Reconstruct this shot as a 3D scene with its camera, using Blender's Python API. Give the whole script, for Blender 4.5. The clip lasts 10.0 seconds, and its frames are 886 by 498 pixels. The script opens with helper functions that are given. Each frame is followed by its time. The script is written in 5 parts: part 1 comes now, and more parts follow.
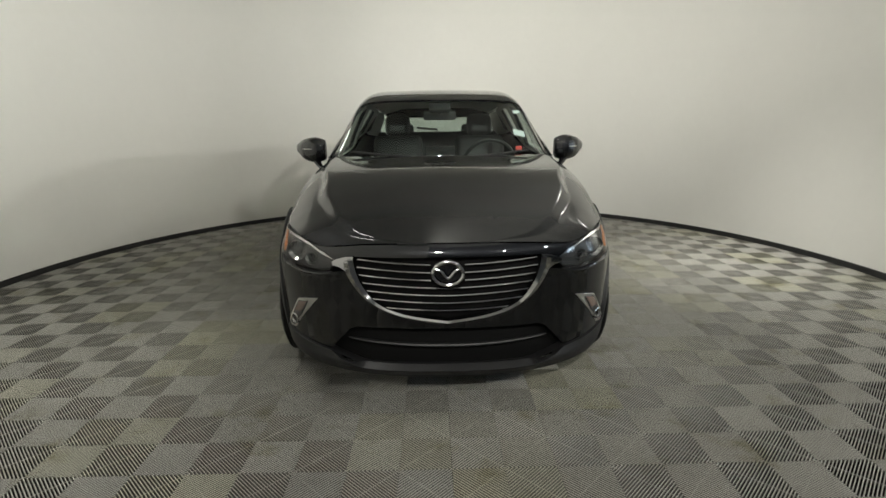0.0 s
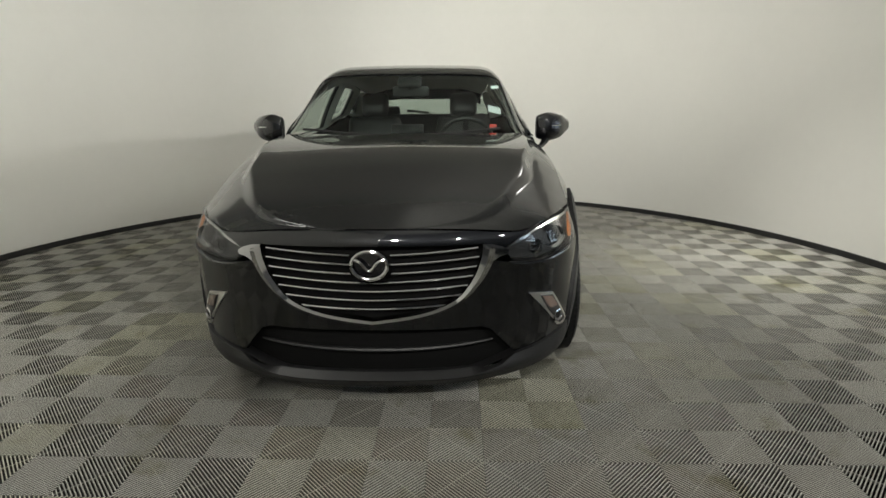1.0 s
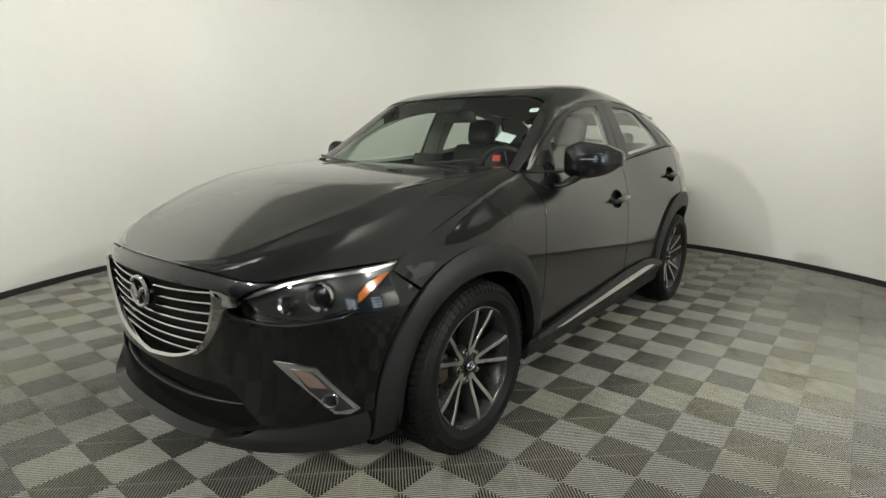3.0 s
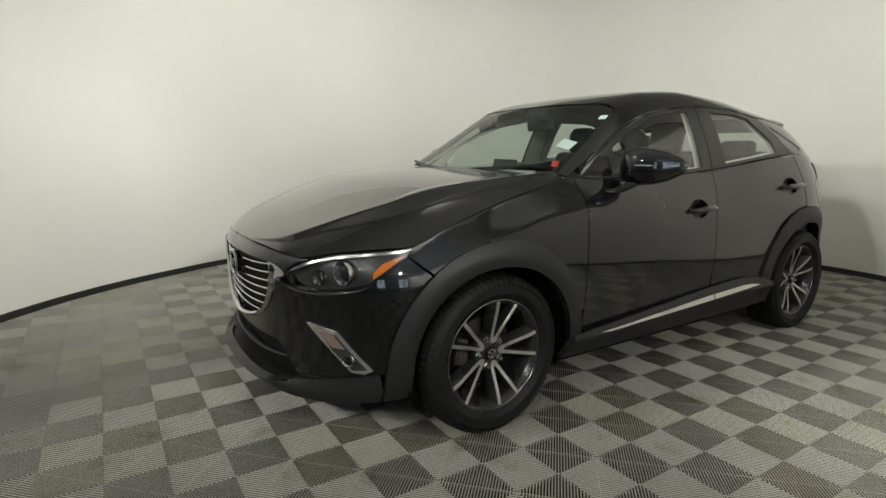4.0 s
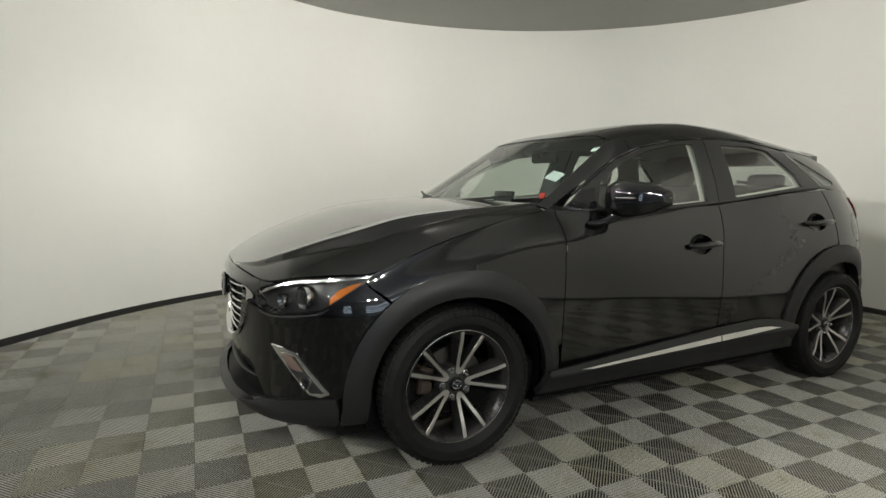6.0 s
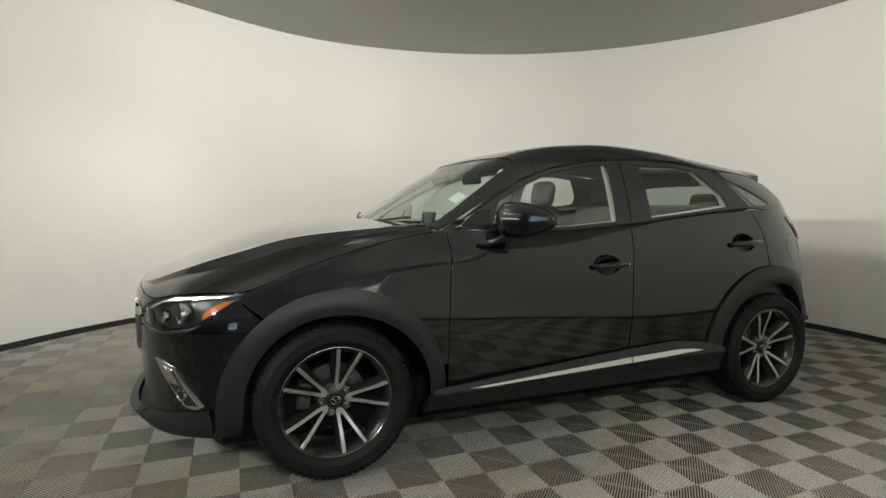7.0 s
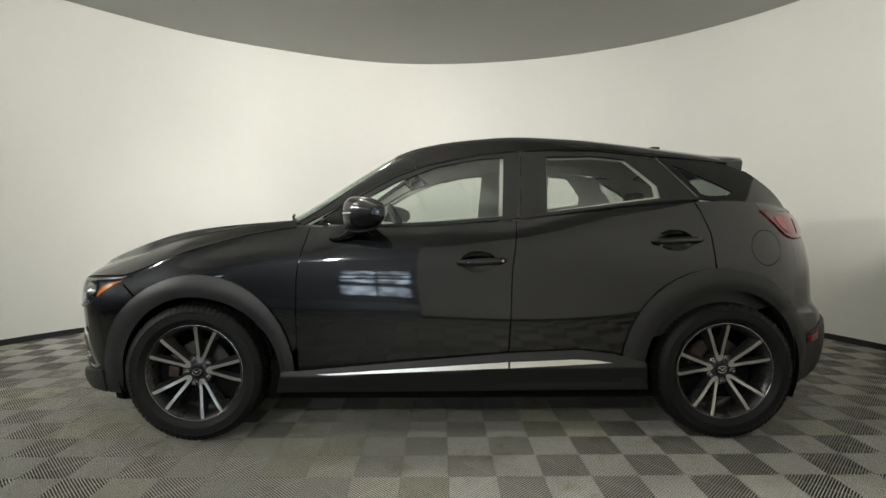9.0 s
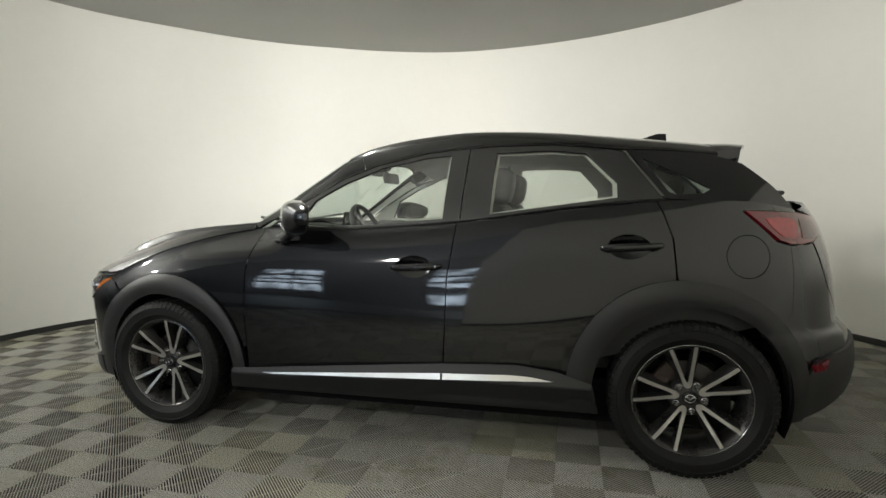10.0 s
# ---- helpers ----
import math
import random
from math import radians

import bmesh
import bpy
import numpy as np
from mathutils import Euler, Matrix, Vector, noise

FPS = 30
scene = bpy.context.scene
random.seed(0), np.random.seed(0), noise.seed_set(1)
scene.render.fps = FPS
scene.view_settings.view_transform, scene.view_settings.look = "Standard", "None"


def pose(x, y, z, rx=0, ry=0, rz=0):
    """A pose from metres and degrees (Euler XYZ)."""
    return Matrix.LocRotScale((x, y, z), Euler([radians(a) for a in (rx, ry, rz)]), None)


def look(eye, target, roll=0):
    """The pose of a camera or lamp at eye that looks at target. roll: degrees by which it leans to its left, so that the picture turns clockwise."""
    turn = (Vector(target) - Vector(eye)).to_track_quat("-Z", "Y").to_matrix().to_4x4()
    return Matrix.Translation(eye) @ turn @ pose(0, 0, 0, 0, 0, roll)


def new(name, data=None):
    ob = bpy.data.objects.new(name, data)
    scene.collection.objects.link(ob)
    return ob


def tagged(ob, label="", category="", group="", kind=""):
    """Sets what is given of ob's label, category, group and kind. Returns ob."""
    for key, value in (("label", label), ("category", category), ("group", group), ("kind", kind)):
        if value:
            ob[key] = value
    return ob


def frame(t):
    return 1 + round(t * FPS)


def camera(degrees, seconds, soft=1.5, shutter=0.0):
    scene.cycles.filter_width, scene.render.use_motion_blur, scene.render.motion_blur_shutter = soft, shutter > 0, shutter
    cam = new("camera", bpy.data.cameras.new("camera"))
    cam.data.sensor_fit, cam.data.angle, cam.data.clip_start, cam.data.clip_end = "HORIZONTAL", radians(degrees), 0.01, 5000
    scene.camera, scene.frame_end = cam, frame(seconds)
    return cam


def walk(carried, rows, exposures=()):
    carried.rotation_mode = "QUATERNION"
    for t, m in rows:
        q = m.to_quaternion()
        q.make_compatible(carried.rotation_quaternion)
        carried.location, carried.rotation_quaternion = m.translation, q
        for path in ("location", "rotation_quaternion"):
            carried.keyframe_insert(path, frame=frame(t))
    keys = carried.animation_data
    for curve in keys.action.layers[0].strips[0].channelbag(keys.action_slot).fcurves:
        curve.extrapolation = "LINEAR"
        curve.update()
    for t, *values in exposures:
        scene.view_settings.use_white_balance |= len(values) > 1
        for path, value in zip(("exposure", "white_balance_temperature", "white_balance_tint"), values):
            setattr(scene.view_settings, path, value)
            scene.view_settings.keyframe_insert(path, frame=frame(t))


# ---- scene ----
cam = camera(80.5, 10.0)
PATH = [
    (0, (-0.058, -2.908, 1.269), (-0.022, -0.963, 0.801), -0.6),
    (0.5, (0.068, -2.852, 1.239), (0.109, -0.909, 0.763), -0.4),
    (1, (0.308, -2.569, 1.167), (0.251, -0.633, 0.674), -0.4),
    (1.5, (0.640, -2.262, 1.226), (0.383, -0.347, 0.713), 0.1),
    (2, (1.129, -2.037, 1.205), (0.640, -0.161, 0.713), -0.4),
    (2.5, (1.534, -1.704, 1.198), (0.662, 0.021, 0.687), 0.0),
    (3, (1.903, -1.534, 1.170), (0.678, -0.003, 0.775), 0.4),
    (3.2, (2.069, -1.470, 1.215), (0.685, -0.083, 0.827), 0.6),
    (4.3, (2.447, -1.272, 1.132), (0.779, -0.224, 0.784), 0.8),
    (4.5, (2.429, -1.274, 1.147), (0.754, -0.236, 0.802), 1.0),
    (5, (2.441, -1.268, 1.165), (0.704, -0.326, 0.854), 1.3),
    (5.2, (2.445, -1.244, 1.161), (0.687, -0.334, 0.876), 1.3),
    (6.5, (2.823, -0.686, 1.142), (1.015, 0.141, 0.923), 1.0),
    (7, (2.965, -0.389, 1.165), (1.117, 0.355, 0.995), 0.9),
    (7.5, (3.105, -0.018, 1.149), (1.203, 0.585, 1.008), 0.3),
    (8, (3.27, 0.34, 1.135), (1.318, 0.76, 1.021), -0.1),
    (8.5, (3.327, 0.773, 1.104), (1.34, 0.967, 0.987), -0.2),
    (9, (3.336, 1.182, 1.071), (1.339, 1.197, 0.961), -0.1),
    (9.5, (3.324, 1.674, 1.106), (1.338, 1.461, 1.0), -0.4),
    (10, (3.124, 2.083, 1.151), (1.189, 1.606, 0.986), -0.6),
]
walk(cam, [(t, look(eye, target, roll)) for t, eye, target, roll in PATH],
     [(0, 0.11), (1.5, 0.17), (2.5, 0.31), (3.2, 0.28), (4.3, 0.08), (6.5, 0.08), (7.5, 0.11), (8.5, 0.15), (9.5, 0.24), (10, 0.30)])

# ---- light ----
world = bpy.data.worlds.new("world")
scene.world = world
world.use_nodes = True
world.node_tree.nodes["Background"].inputs[0].default_value = (0.75, 0.85, 1.0, 1)
world.node_tree.nodes["Background"].inputs[1].default_value = 0.25
scene.view_settings.exposure = 0.0


def area_lamp(name, eye, target, sx, sy, watts, colour, spread):
    data = bpy.data.lights.new(name, "AREA")
    data.shape, data.size, data.size_y, data.energy, data.color = "RECTANGLE", sx, sy, watts, colour
    data.spread = radians(spread)
    ob = new(name, data)
    ob.matrix_world = look(eye, target)
    return ob


# Added fill lamps under the booth's ceiling, and hall lights outside its opening.
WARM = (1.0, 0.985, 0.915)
for lx, ly, tx, ty, watts in ((0.7, -1.9, 0.9, 4.8, 25), (1.8, -0.9, -2.2, 3.6, 9), (2.4, 0.6, -3.5, 1.0, 18), (2.6, 2.2, -2.8, -1.5, 24)):
    area_lamp("wall_fill", (lx, ly, 3.02), (tx, ty, 2.45), 1.2, 0.45, watts, WARM, 62)
# Added to brighten the east wall; its real source is unknown.
area_lamp("wall_fill", (-0.2, 0.0, 3.02), (3.4, 2.9, 1.6), 0.25, 0.12, 9, WARM, 96)
# Unseen lamps added to brighten the floor on either side of the car.
area_lamp("floor_fill", (-1.7, -0.8, 3.06), (-1.75, -0.85, 0.0), 0.9, 0.5, 11, WARM, 84)
area_lamp("floor_fill", (2.35, 1.5, 3.06), (2.45, 1.5, 0.0), 0.6, 0.4, 14, WARM, 62)
# Unseen; these stand in for the hall's light through the opening.
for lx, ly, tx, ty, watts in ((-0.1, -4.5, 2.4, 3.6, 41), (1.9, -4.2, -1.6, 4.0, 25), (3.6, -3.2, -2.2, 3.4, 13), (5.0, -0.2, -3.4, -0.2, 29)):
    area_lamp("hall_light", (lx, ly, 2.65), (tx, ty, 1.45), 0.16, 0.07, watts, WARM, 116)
# Unseen lamp added to brighten the partition mirrored in the doors.
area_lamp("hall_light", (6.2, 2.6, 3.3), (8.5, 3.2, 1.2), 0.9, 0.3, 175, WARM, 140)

# ---- materials ----
def material(name, colour, rough=0.5, metal=0.0, coat=0.0, var=0.12, scale=8.0, bump=0.0, bump_scale=200.0, rvar=0.08, emit=None, spec=0.5):
    m = bpy.data.materials.new(name)
    m.use_nodes = True
    nt = m.node_tree
    b = nt.nodes["Principled BSDF"]
    b.inputs["Base Color"].default_value = (*colour, 1)
    b.inputs["Roughness"].default_value = rough
    b.inputs["Metallic"].default_value = metal
    b.inputs["Coat Weight"].default_value = coat
    b.inputs["Coat Roughness"].default_value = 0.03
    b.inputs["Coat IOR"].default_value = 1.6
    b.inputs["Specular IOR Level"].default_value = spec
    tc = nt.nodes.new("ShaderNodeTexCoord")
    if var or rvar:
        n1 = nt.nodes.new("ShaderNodeTexNoise")
        n1.inputs["Scale"].default_value, n1.inputs["Detail"].default_value = scale, 6
        n2 = nt.nodes.new("ShaderNodeTexNoise")
        n2.inputs["Scale"].default_value, n2.inputs["Detail"].default_value = scale * 14, 3
        mx = nt.nodes.new("ShaderNodeMath")
        mx.operation = "MULTIPLY_ADD"
        mx.inputs[1].default_value = 0.35
        for n in (n1, n2):
            nt.links.new(tc.outputs["Object"], n.inputs["Vector"])
        nt.links.new(n2.outputs["Fac"], mx.inputs[0])
        nt.links.new(n1.outputs["Fac"], mx.inputs[2])
        if var:
            r = nt.nodes.new("ShaderNodeMapRange")
            r.inputs["From Min"].default_value, r.inputs["From Max"].default_value = 0.4, 0.95
            r.inputs["To Min"].default_value, r.inputs["To Max"].default_value = 1 - var, 1 + var
            mul = nt.nodes.new("ShaderNodeVectorMath")
            mul.operation = "SCALE"
            mul.inputs[0].default_value = colour
            nt.links.new(mx.outputs[0], r.inputs["Value"])
            nt.links.new(r.outputs["Result"], mul.inputs["Scale"])
            nt.links.new(mul.outputs[0], b.inputs["Base Color"])
        if rvar:
            r = nt.nodes.new("ShaderNodeMapRange")
            r.inputs["From Min"].default_value, r.inputs["From Max"].default_value = 0.4, 0.95
            r.inputs["To Min"].default_value, r.inputs["To Max"].default_value = max(0.0, rough * (1 - rvar)), min(1.0, rough * (1 + rvar))
            nt.links.new(mx.outputs[0], r.inputs["Value"])
            nt.links.new(r.outputs["Result"], b.inputs["Roughness"])
    if bump:
        n = nt.nodes.new("ShaderNodeTexNoise")
        n.inputs["Scale"].default_value, n.inputs["Detail"].default_value = bump_scale, 2
        bp = nt.nodes.new("ShaderNodeBump")
        bp.inputs["Strength"].default_value, bp.inputs["Distance"].default_value = bump, 0.002
        nt.links.new(tc.outputs["Object"], n.inputs["Vector"])
        nt.links.new(n.outputs["Fac"], bp.inputs["Height"])
        nt.links.new(bp.outputs["Normal"], b.inputs["Normal"])
    if emit:
        b.inputs["Emission Color"].default_value = (*emit[0], 1)
        b.inputs["Emission Strength"].default_value = emit[1]
    return m


def glass_material(name, tint, gloss=0.06):
    """Thin pane: tinted see-through with a mirror gloss that rises at grazing angles."""
    m = bpy.data.materials.new(name)
    m.use_nodes = True
    nt = m.node_tree
    nt.nodes.remove(nt.nodes["Principled BSDF"])
    clear = nt.nodes.new("ShaderNodeBsdfTransparent")
    clear.inputs[0].default_value = (*tint, 1)
    shine = nt.nodes.new("ShaderNodeBsdfGlossy")
    shine.inputs["Roughness"].default_value = 0.01
    lw = nt.nodes.new("ShaderNodeLayerWeight")
    lw.inputs["Blend"].default_value = 0.5
    pw = nt.nodes.new("ShaderNodeMath")
    pw.operation, pw.inputs[1].default_value = "POWER", 5.0
    fr = nt.nodes.new("ShaderNodeMath")
    fr.operation, fr.inputs[1].default_value, fr.inputs[2].default_value = "MULTIPLY_ADD", 1 - gloss, gloss
    nt.links.new(lw.outputs["Facing"], pw.inputs[0])
    nt.links.new(pw.outputs[0], fr.inputs[0])
    mix = nt.nodes.new("ShaderNodeMixShader")
    nt.links.new(fr.outputs[0], mix.inputs[0])
    nt.links.new(clear.outputs[0], mix.inputs[1])
    nt.links.new(shine.outputs[0], mix.inputs[2])
    nt.links.new(mix.outputs[0], nt.nodes["Material Output"].inputs["Surface"])
    return m


M_WALL = material("wall_paint", (0.80, 0.792, 0.745), 0.42, var=0.025, scale=0.9, bump=0.06, bump_scale=60, spec=0.35)
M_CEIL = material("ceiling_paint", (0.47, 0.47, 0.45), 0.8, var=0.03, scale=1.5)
M_BASE = material("baseboard_rubber", (0.02, 0.02, 0.02), 0.5)
M_TILE = material("tile_plastic", (0.335, 0.328, 0.294), 0.40, var=0.16, scale=1.3)
# Near-black sheet: the shade between the ribs put into its colour.
M_UNDER = material("tile_gap_shade", (0.008, 0.008, 0.0075), 0.9)
M_HALLW = material("hall_wall_paint", (0.32, 0.33, 0.35), 0.6)
M_CONC = material("concrete", (0.22, 0.215, 0.2), 0.55, var=0.2, scale=2)
M_STEEL = material("dark_steel", (0.06, 0.06, 0.065), 0.5)
M_PAINT = material("black_car_paint", (0.0060, 0.0065, 0.0080), 0.40, 0.9, coat=1.0, var=0.1, scale=30, rvar=0.0)
M_PAINT.node_tree.nodes["Principled BSDF"].inputs["Coat Roughness"].default_value = 0.05
M_CLAD = material("grey_black_cladding", (0.011, 0.011, 0.0115), 0.5, var=0.1, scale=10, bump=0.15, bump_scale=900)
M_TRIM = material("satin_black_trim", (0.022, 0.022, 0.022), 0.34)
M_GLOSSB = material("gloss_black_trim", (0.006, 0.006, 0.007), 0.08)
M_CHROME = material("chrome", (0.52, 0.52, 0.52), 0.09, 1.0, var=0.03, rvar=0.1)
M_SATIN = material("satin_metal", (0.30, 0.30, 0.30), 0.25, 1.0, var=0.05)
M_SILVER = material("brushed_silver", (0.78, 0.77, 0.74), 0.3, 1.0, var=0.04)
M_RUBBER = material("tyre_rubber", (0.008, 0.008, 0.008), 0.55, var=0.35, scale=14, bump=0.3, bump_scale=150, spec=0.22)
M_RIM = material("rim_gunmetal", (0.045, 0.044, 0.043), 0.28, 0.6, var=0.1)
M_MACH = material("rim_machined", (0.56, 0.55, 0.525), 0.30, 0.9, var=0.06)
M_DISC = material("brake_disc", (0.10, 0.095, 0.09), 0.45, 1.0, var=0.2, scale=30)
M_RUST = material("caliper_rust", (0.040, 0.027, 0.020), 0.8, var=0.3, scale=40)
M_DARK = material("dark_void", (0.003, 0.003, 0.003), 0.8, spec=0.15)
M_GLASS = glass_material("window_glass", (0.90, 0.95, 0.91), 0.17)
M_TINT = glass_material("rear_glass", (0.52, 0.57, 0.54), 0.10)
M_SCREEN = glass_material("windscreen_glass", (0.80, 0.89, 0.84), 0.05)
M_LENS = glass_material("lamp_lens", (0.93, 0.94, 0.94))
M_LAMP = material("lamp_reflector", (0.58, 0.58, 0.57), 0.22, 1.0, var=0.05)
M_LAMPIN = material("lamp_housing", (0.05, 0.05, 0.05), 0.32, 0.6, var=0.2, scale=40)
M_RED = material("red_lens", (0.13, 0.005, 0.010), 0.12, coat=0.6, var=0.15, scale=25)
M_REDCORE = material("red_lamp_core", (0.27, 0.009, 0.015), 0.15, coat=0.6, var=0.2, scale=40)
M_SMOKE = material("smoked_red_lens", (0.045, 0.010, 0.010), 0.12, coat=0.6, var=0.15, scale=25)
M_AMBER = material("amber_lens", (0.60, 0.17, 0.02), 0.18, coat=0.6, var=0.15, scale=60)
M_SEAT = material("black_leather", (0.010, 0.010, 0.0105), 0.5, var=0.15, bump=0.07, bump_scale=320)
M_CABIN = material("dark_cabin_plastic", (0.014, 0.014, 0.0145), 0.55, var=0.1)
M_LINER = material("grey_headliner", (0.80, 0.78, 0.73), 0.9, var=0.05)
M_WHITE = material("white_paper", (0.75, 0.78, 0.8), 0.6, var=0.05)
M_REDTAG = material("red_tag", (0.62, 0.05, 0.04), 0.5, var=0.05)
M_SKY = material("daylight_pane", (0.6, 0.7, 0.8), 0.5, var=0.1, emit=((0.70, 0.85, 1.0), 5.0))
nt = M_SKY.node_tree
cloud = nt.nodes.new("ShaderNodeTexNoise")
cloud.inputs["Scale"].default_value, cloud.inputs["Detail"].default_value = 3.0, 5
spread = nt.nodes.new("ShaderNodeMapRange")
spread.inputs["From Min"].default_value, spread.inputs["From Max"].default_value = 0.40, 0.62
spread.inputs["To Min"].default_value, spread.inputs["To Max"].default_value = 0.6, 7.5
place = nt.nodes.new("ShaderNodeNewGeometry")
nt.links.new(place.outputs["Position"], cloud.inputs["Vector"])
nt.links.new(cloud.outputs["Fac"], spread.inputs["Value"])
nt.links.new(spread.outputs["Result"], nt.nodes["Principled BSDF"].inputs["Emission Strength"])
M_INNER = material("pale_pillar_trim", (0.70, 0.69, 0.63), 0.8, var=0.05)
# Darkened base colour stands in for a dark hall mirrored in the glass.
M_MIRROR = material("mirror_dimmed", (0.10, 0.102, 0.105), 0.03, 1.0, var=0.02)


def vary_tiles(m):
    """Tiles differ a little from one another and carry stains that run over several of them."""
    nt = m.node_tree
    geo = nt.nodes.new("ShaderNodeNewGeometry")
    for n in nt.nodes:
        if n.type == "TEX_NOISE":
            for l in list(n.inputs["Vector"].links):
                nt.links.remove(l)
            nt.links.new(geo.outputs["Position"], n.inputs["Vector"])
    info = nt.nodes.new("ShaderNodeObjectInfo")
    ramp = nt.nodes.new("ShaderNodeValToRGB")
    ramp.color_ramp.elements[0].color, ramp.color_ramp.elements[0].position = (0.90, 0.90, 0.90, 1), 0.0
    ramp.color_ramp.elements[1].color, ramp.color_ramp.elements[1].position = (1.04, 1.04, 0.88, 1), 1.0
    mid = ramp.color_ramp.elements.new(0.7)
    mid.color = (1.02, 1.02, 1.02, 1)
    nt.links.new(info.outputs["Random"], ramp.inputs["Fac"])
    stain = nt.nodes.new("ShaderNodeTexNoise")
    stain.inputs["Scale"].default_value, stain.inputs["Detail"].default_value, stain.inputs["Roughness"].default_value = 3.2, 8, 0.68
    nt.links.new(geo.outputs["Position"], stain.inputs["Vector"])
    sr = nt.nodes.new("ShaderNodeValToRGB")
    sr.color_ramp.elements[0].color, sr.color_ramp.elements[0].position = (1, 1, 1, 1), 0.56
    sr.color_ramp.elements[1].color, sr.color_ramp.elements[1].position = (0.60, 0.57, 0.40, 1), 0.70
    nt.links.new(stain.outputs["Fac"], sr.inputs["Fac"])
    b = nt.nodes["Principled BSDF"]
    src = b.inputs["Base Color"].links[0].from_socket
    for extra in (ramp.outputs["Color"], sr.outputs["Color"]):
        mul = nt.nodes.new("ShaderNodeVectorMath")
        mul.operation = "MULTIPLY"
        nt.links.new(src, mul.inputs[0])
        nt.links.new(extra, mul.inputs[1])
        src = mul.outputs[0]
    nt.links.new(src, b.inputs["Base Color"])


vary_tiles(M_TILE)
# Darker tile copy: groove shade put into the rib sides' colour.
M_RIB_SHADE = material("tile_side_shade", (0.080, 0.077, 0.068), 0.6, var=0.15, scale=1.3)
vary_tiles(M_RIB_SHADE)

# ---- building helpers ----
from mathutils import geometry


def smooth01(t):
    t = min(1.0, max(0.0, t))
    return t * t * (3 - 2 * t)


def curve1(xs, ys):
    """A smooth curve y(x) through a few knots (monotone cubic)."""
    n = len(xs)
    d = [(ys[i + 1] - ys[i]) / (xs[i + 1] - xs[i]) for i in range(n - 1)]
    m = [d[0]] + [0.0 if d[i - 1] * d[i] <= 0 else 2 * d[i - 1] * d[i] / (d[i - 1] + d[i]) for i in range(1, n - 1)] + [d[-1]]

    def f(x):
        if x <= xs[0]:
            return ys[0] + m[0] * (x - xs[0])
        if x >= xs[-1]:
            return ys[-1] + m[-1] * (x - xs[-1])
        i = next(k for k in range(n - 1) if x <= xs[k + 1])
        h = xs[i + 1] - xs[i]
        t = (x - xs[i]) / h
        return ys[i] * (1 + 2 * t) * (1 - t) ** 2 + m[i] * h * t * (1 - t) ** 2 + ys[i + 1] * t * t * (3 - 2 * t) + m[i + 1] * h * t * t * (t - 1)
    return f


def link_mesh(name, verts, faces, mat, parent=None, label="", normals=None, smooth=True):
    me = bpy.data.meshes.new(name)
    me.from_pydata([tuple(v) for v in verts], [], faces)
    me.materials.append(mat)
    if smooth:
        me.polygons.foreach_set("use_smooth", [True] * len(me.polygons))
    me.update()
    if normals:
        me.normals_split_custom_set_from_vertices([tuple(n) for n in normals])
    ob = new(name, me)
    if parent is not None:
        ob.parent = parent
    if label:
        tagged(ob, label)
    return ob


def part(name, bm, mat, parent=None, label="", sharp=35):
    """One mesh object out of a bmesh, under a thing or a part."""
    bmesh.ops.recalc_face_normals(bm, faces=bm.faces)
    for f in bm.faces:
        f.smooth = True
    for e in bm.edges:
        if len(e.link_faces) == 2 and e.calc_face_angle(0) > radians(sharp):
            e.smooth = False
    me = bpy.data.meshes.new(name)
    bm.to_mesh(me)
    bm.free()
    me.materials.append(mat)
    ob = new(name, me)
    if parent is not None:
        ob.parent = parent
    if label:
        tagged(ob, label)
    return ob


def empty(name, m=Matrix()):
    ob = new(name)
    ob.matrix_world = m
    return ob


def box_bm(sx, sy, sz, m=Matrix(), bevel=0.0, segments=2, bm=None):
    own = bm or bmesh.new()
    r = bmesh.ops.create_cube(own, size=1.0, matrix=m @ Matrix.Diagonal((sx, sy, sz, 1)))
    if bevel:
        es = list({e for v in r["verts"] for e in v.link_edges})
        bmesh.ops.bevel(own, geom=es, offset=bevel, segments=segments, affect="EDGES", profile=0.5)
    return own


def lathe_bm(profile, steps=48, axis="x", bm=None, m=Matrix(), closed=False):
    """Turn a profile of (radius, along) round an axis."""
    own = bm or bmesh.new()
    rings = []
    for k in range(steps):
        a = 2 * math.pi * k / steps
        ring = []
        for r, h in profile:
            p = Vector((h, r * math.cos(a), r * math.sin(a))) if axis == "x" else Vector((r * math.cos(a), r * math.sin(a), h))
            ring.append(own.verts.new(m @ p))
        rings.append(ring)
    n = len(profile)
    for k in range(steps):
        a, b = rings[k], rings[(k + 1) % steps]
        for i in range(n if closed else n - 1):
            j = (i + 1) % n
            own.faces.new((a[i], a[j], b[j], b[i]))
    return own


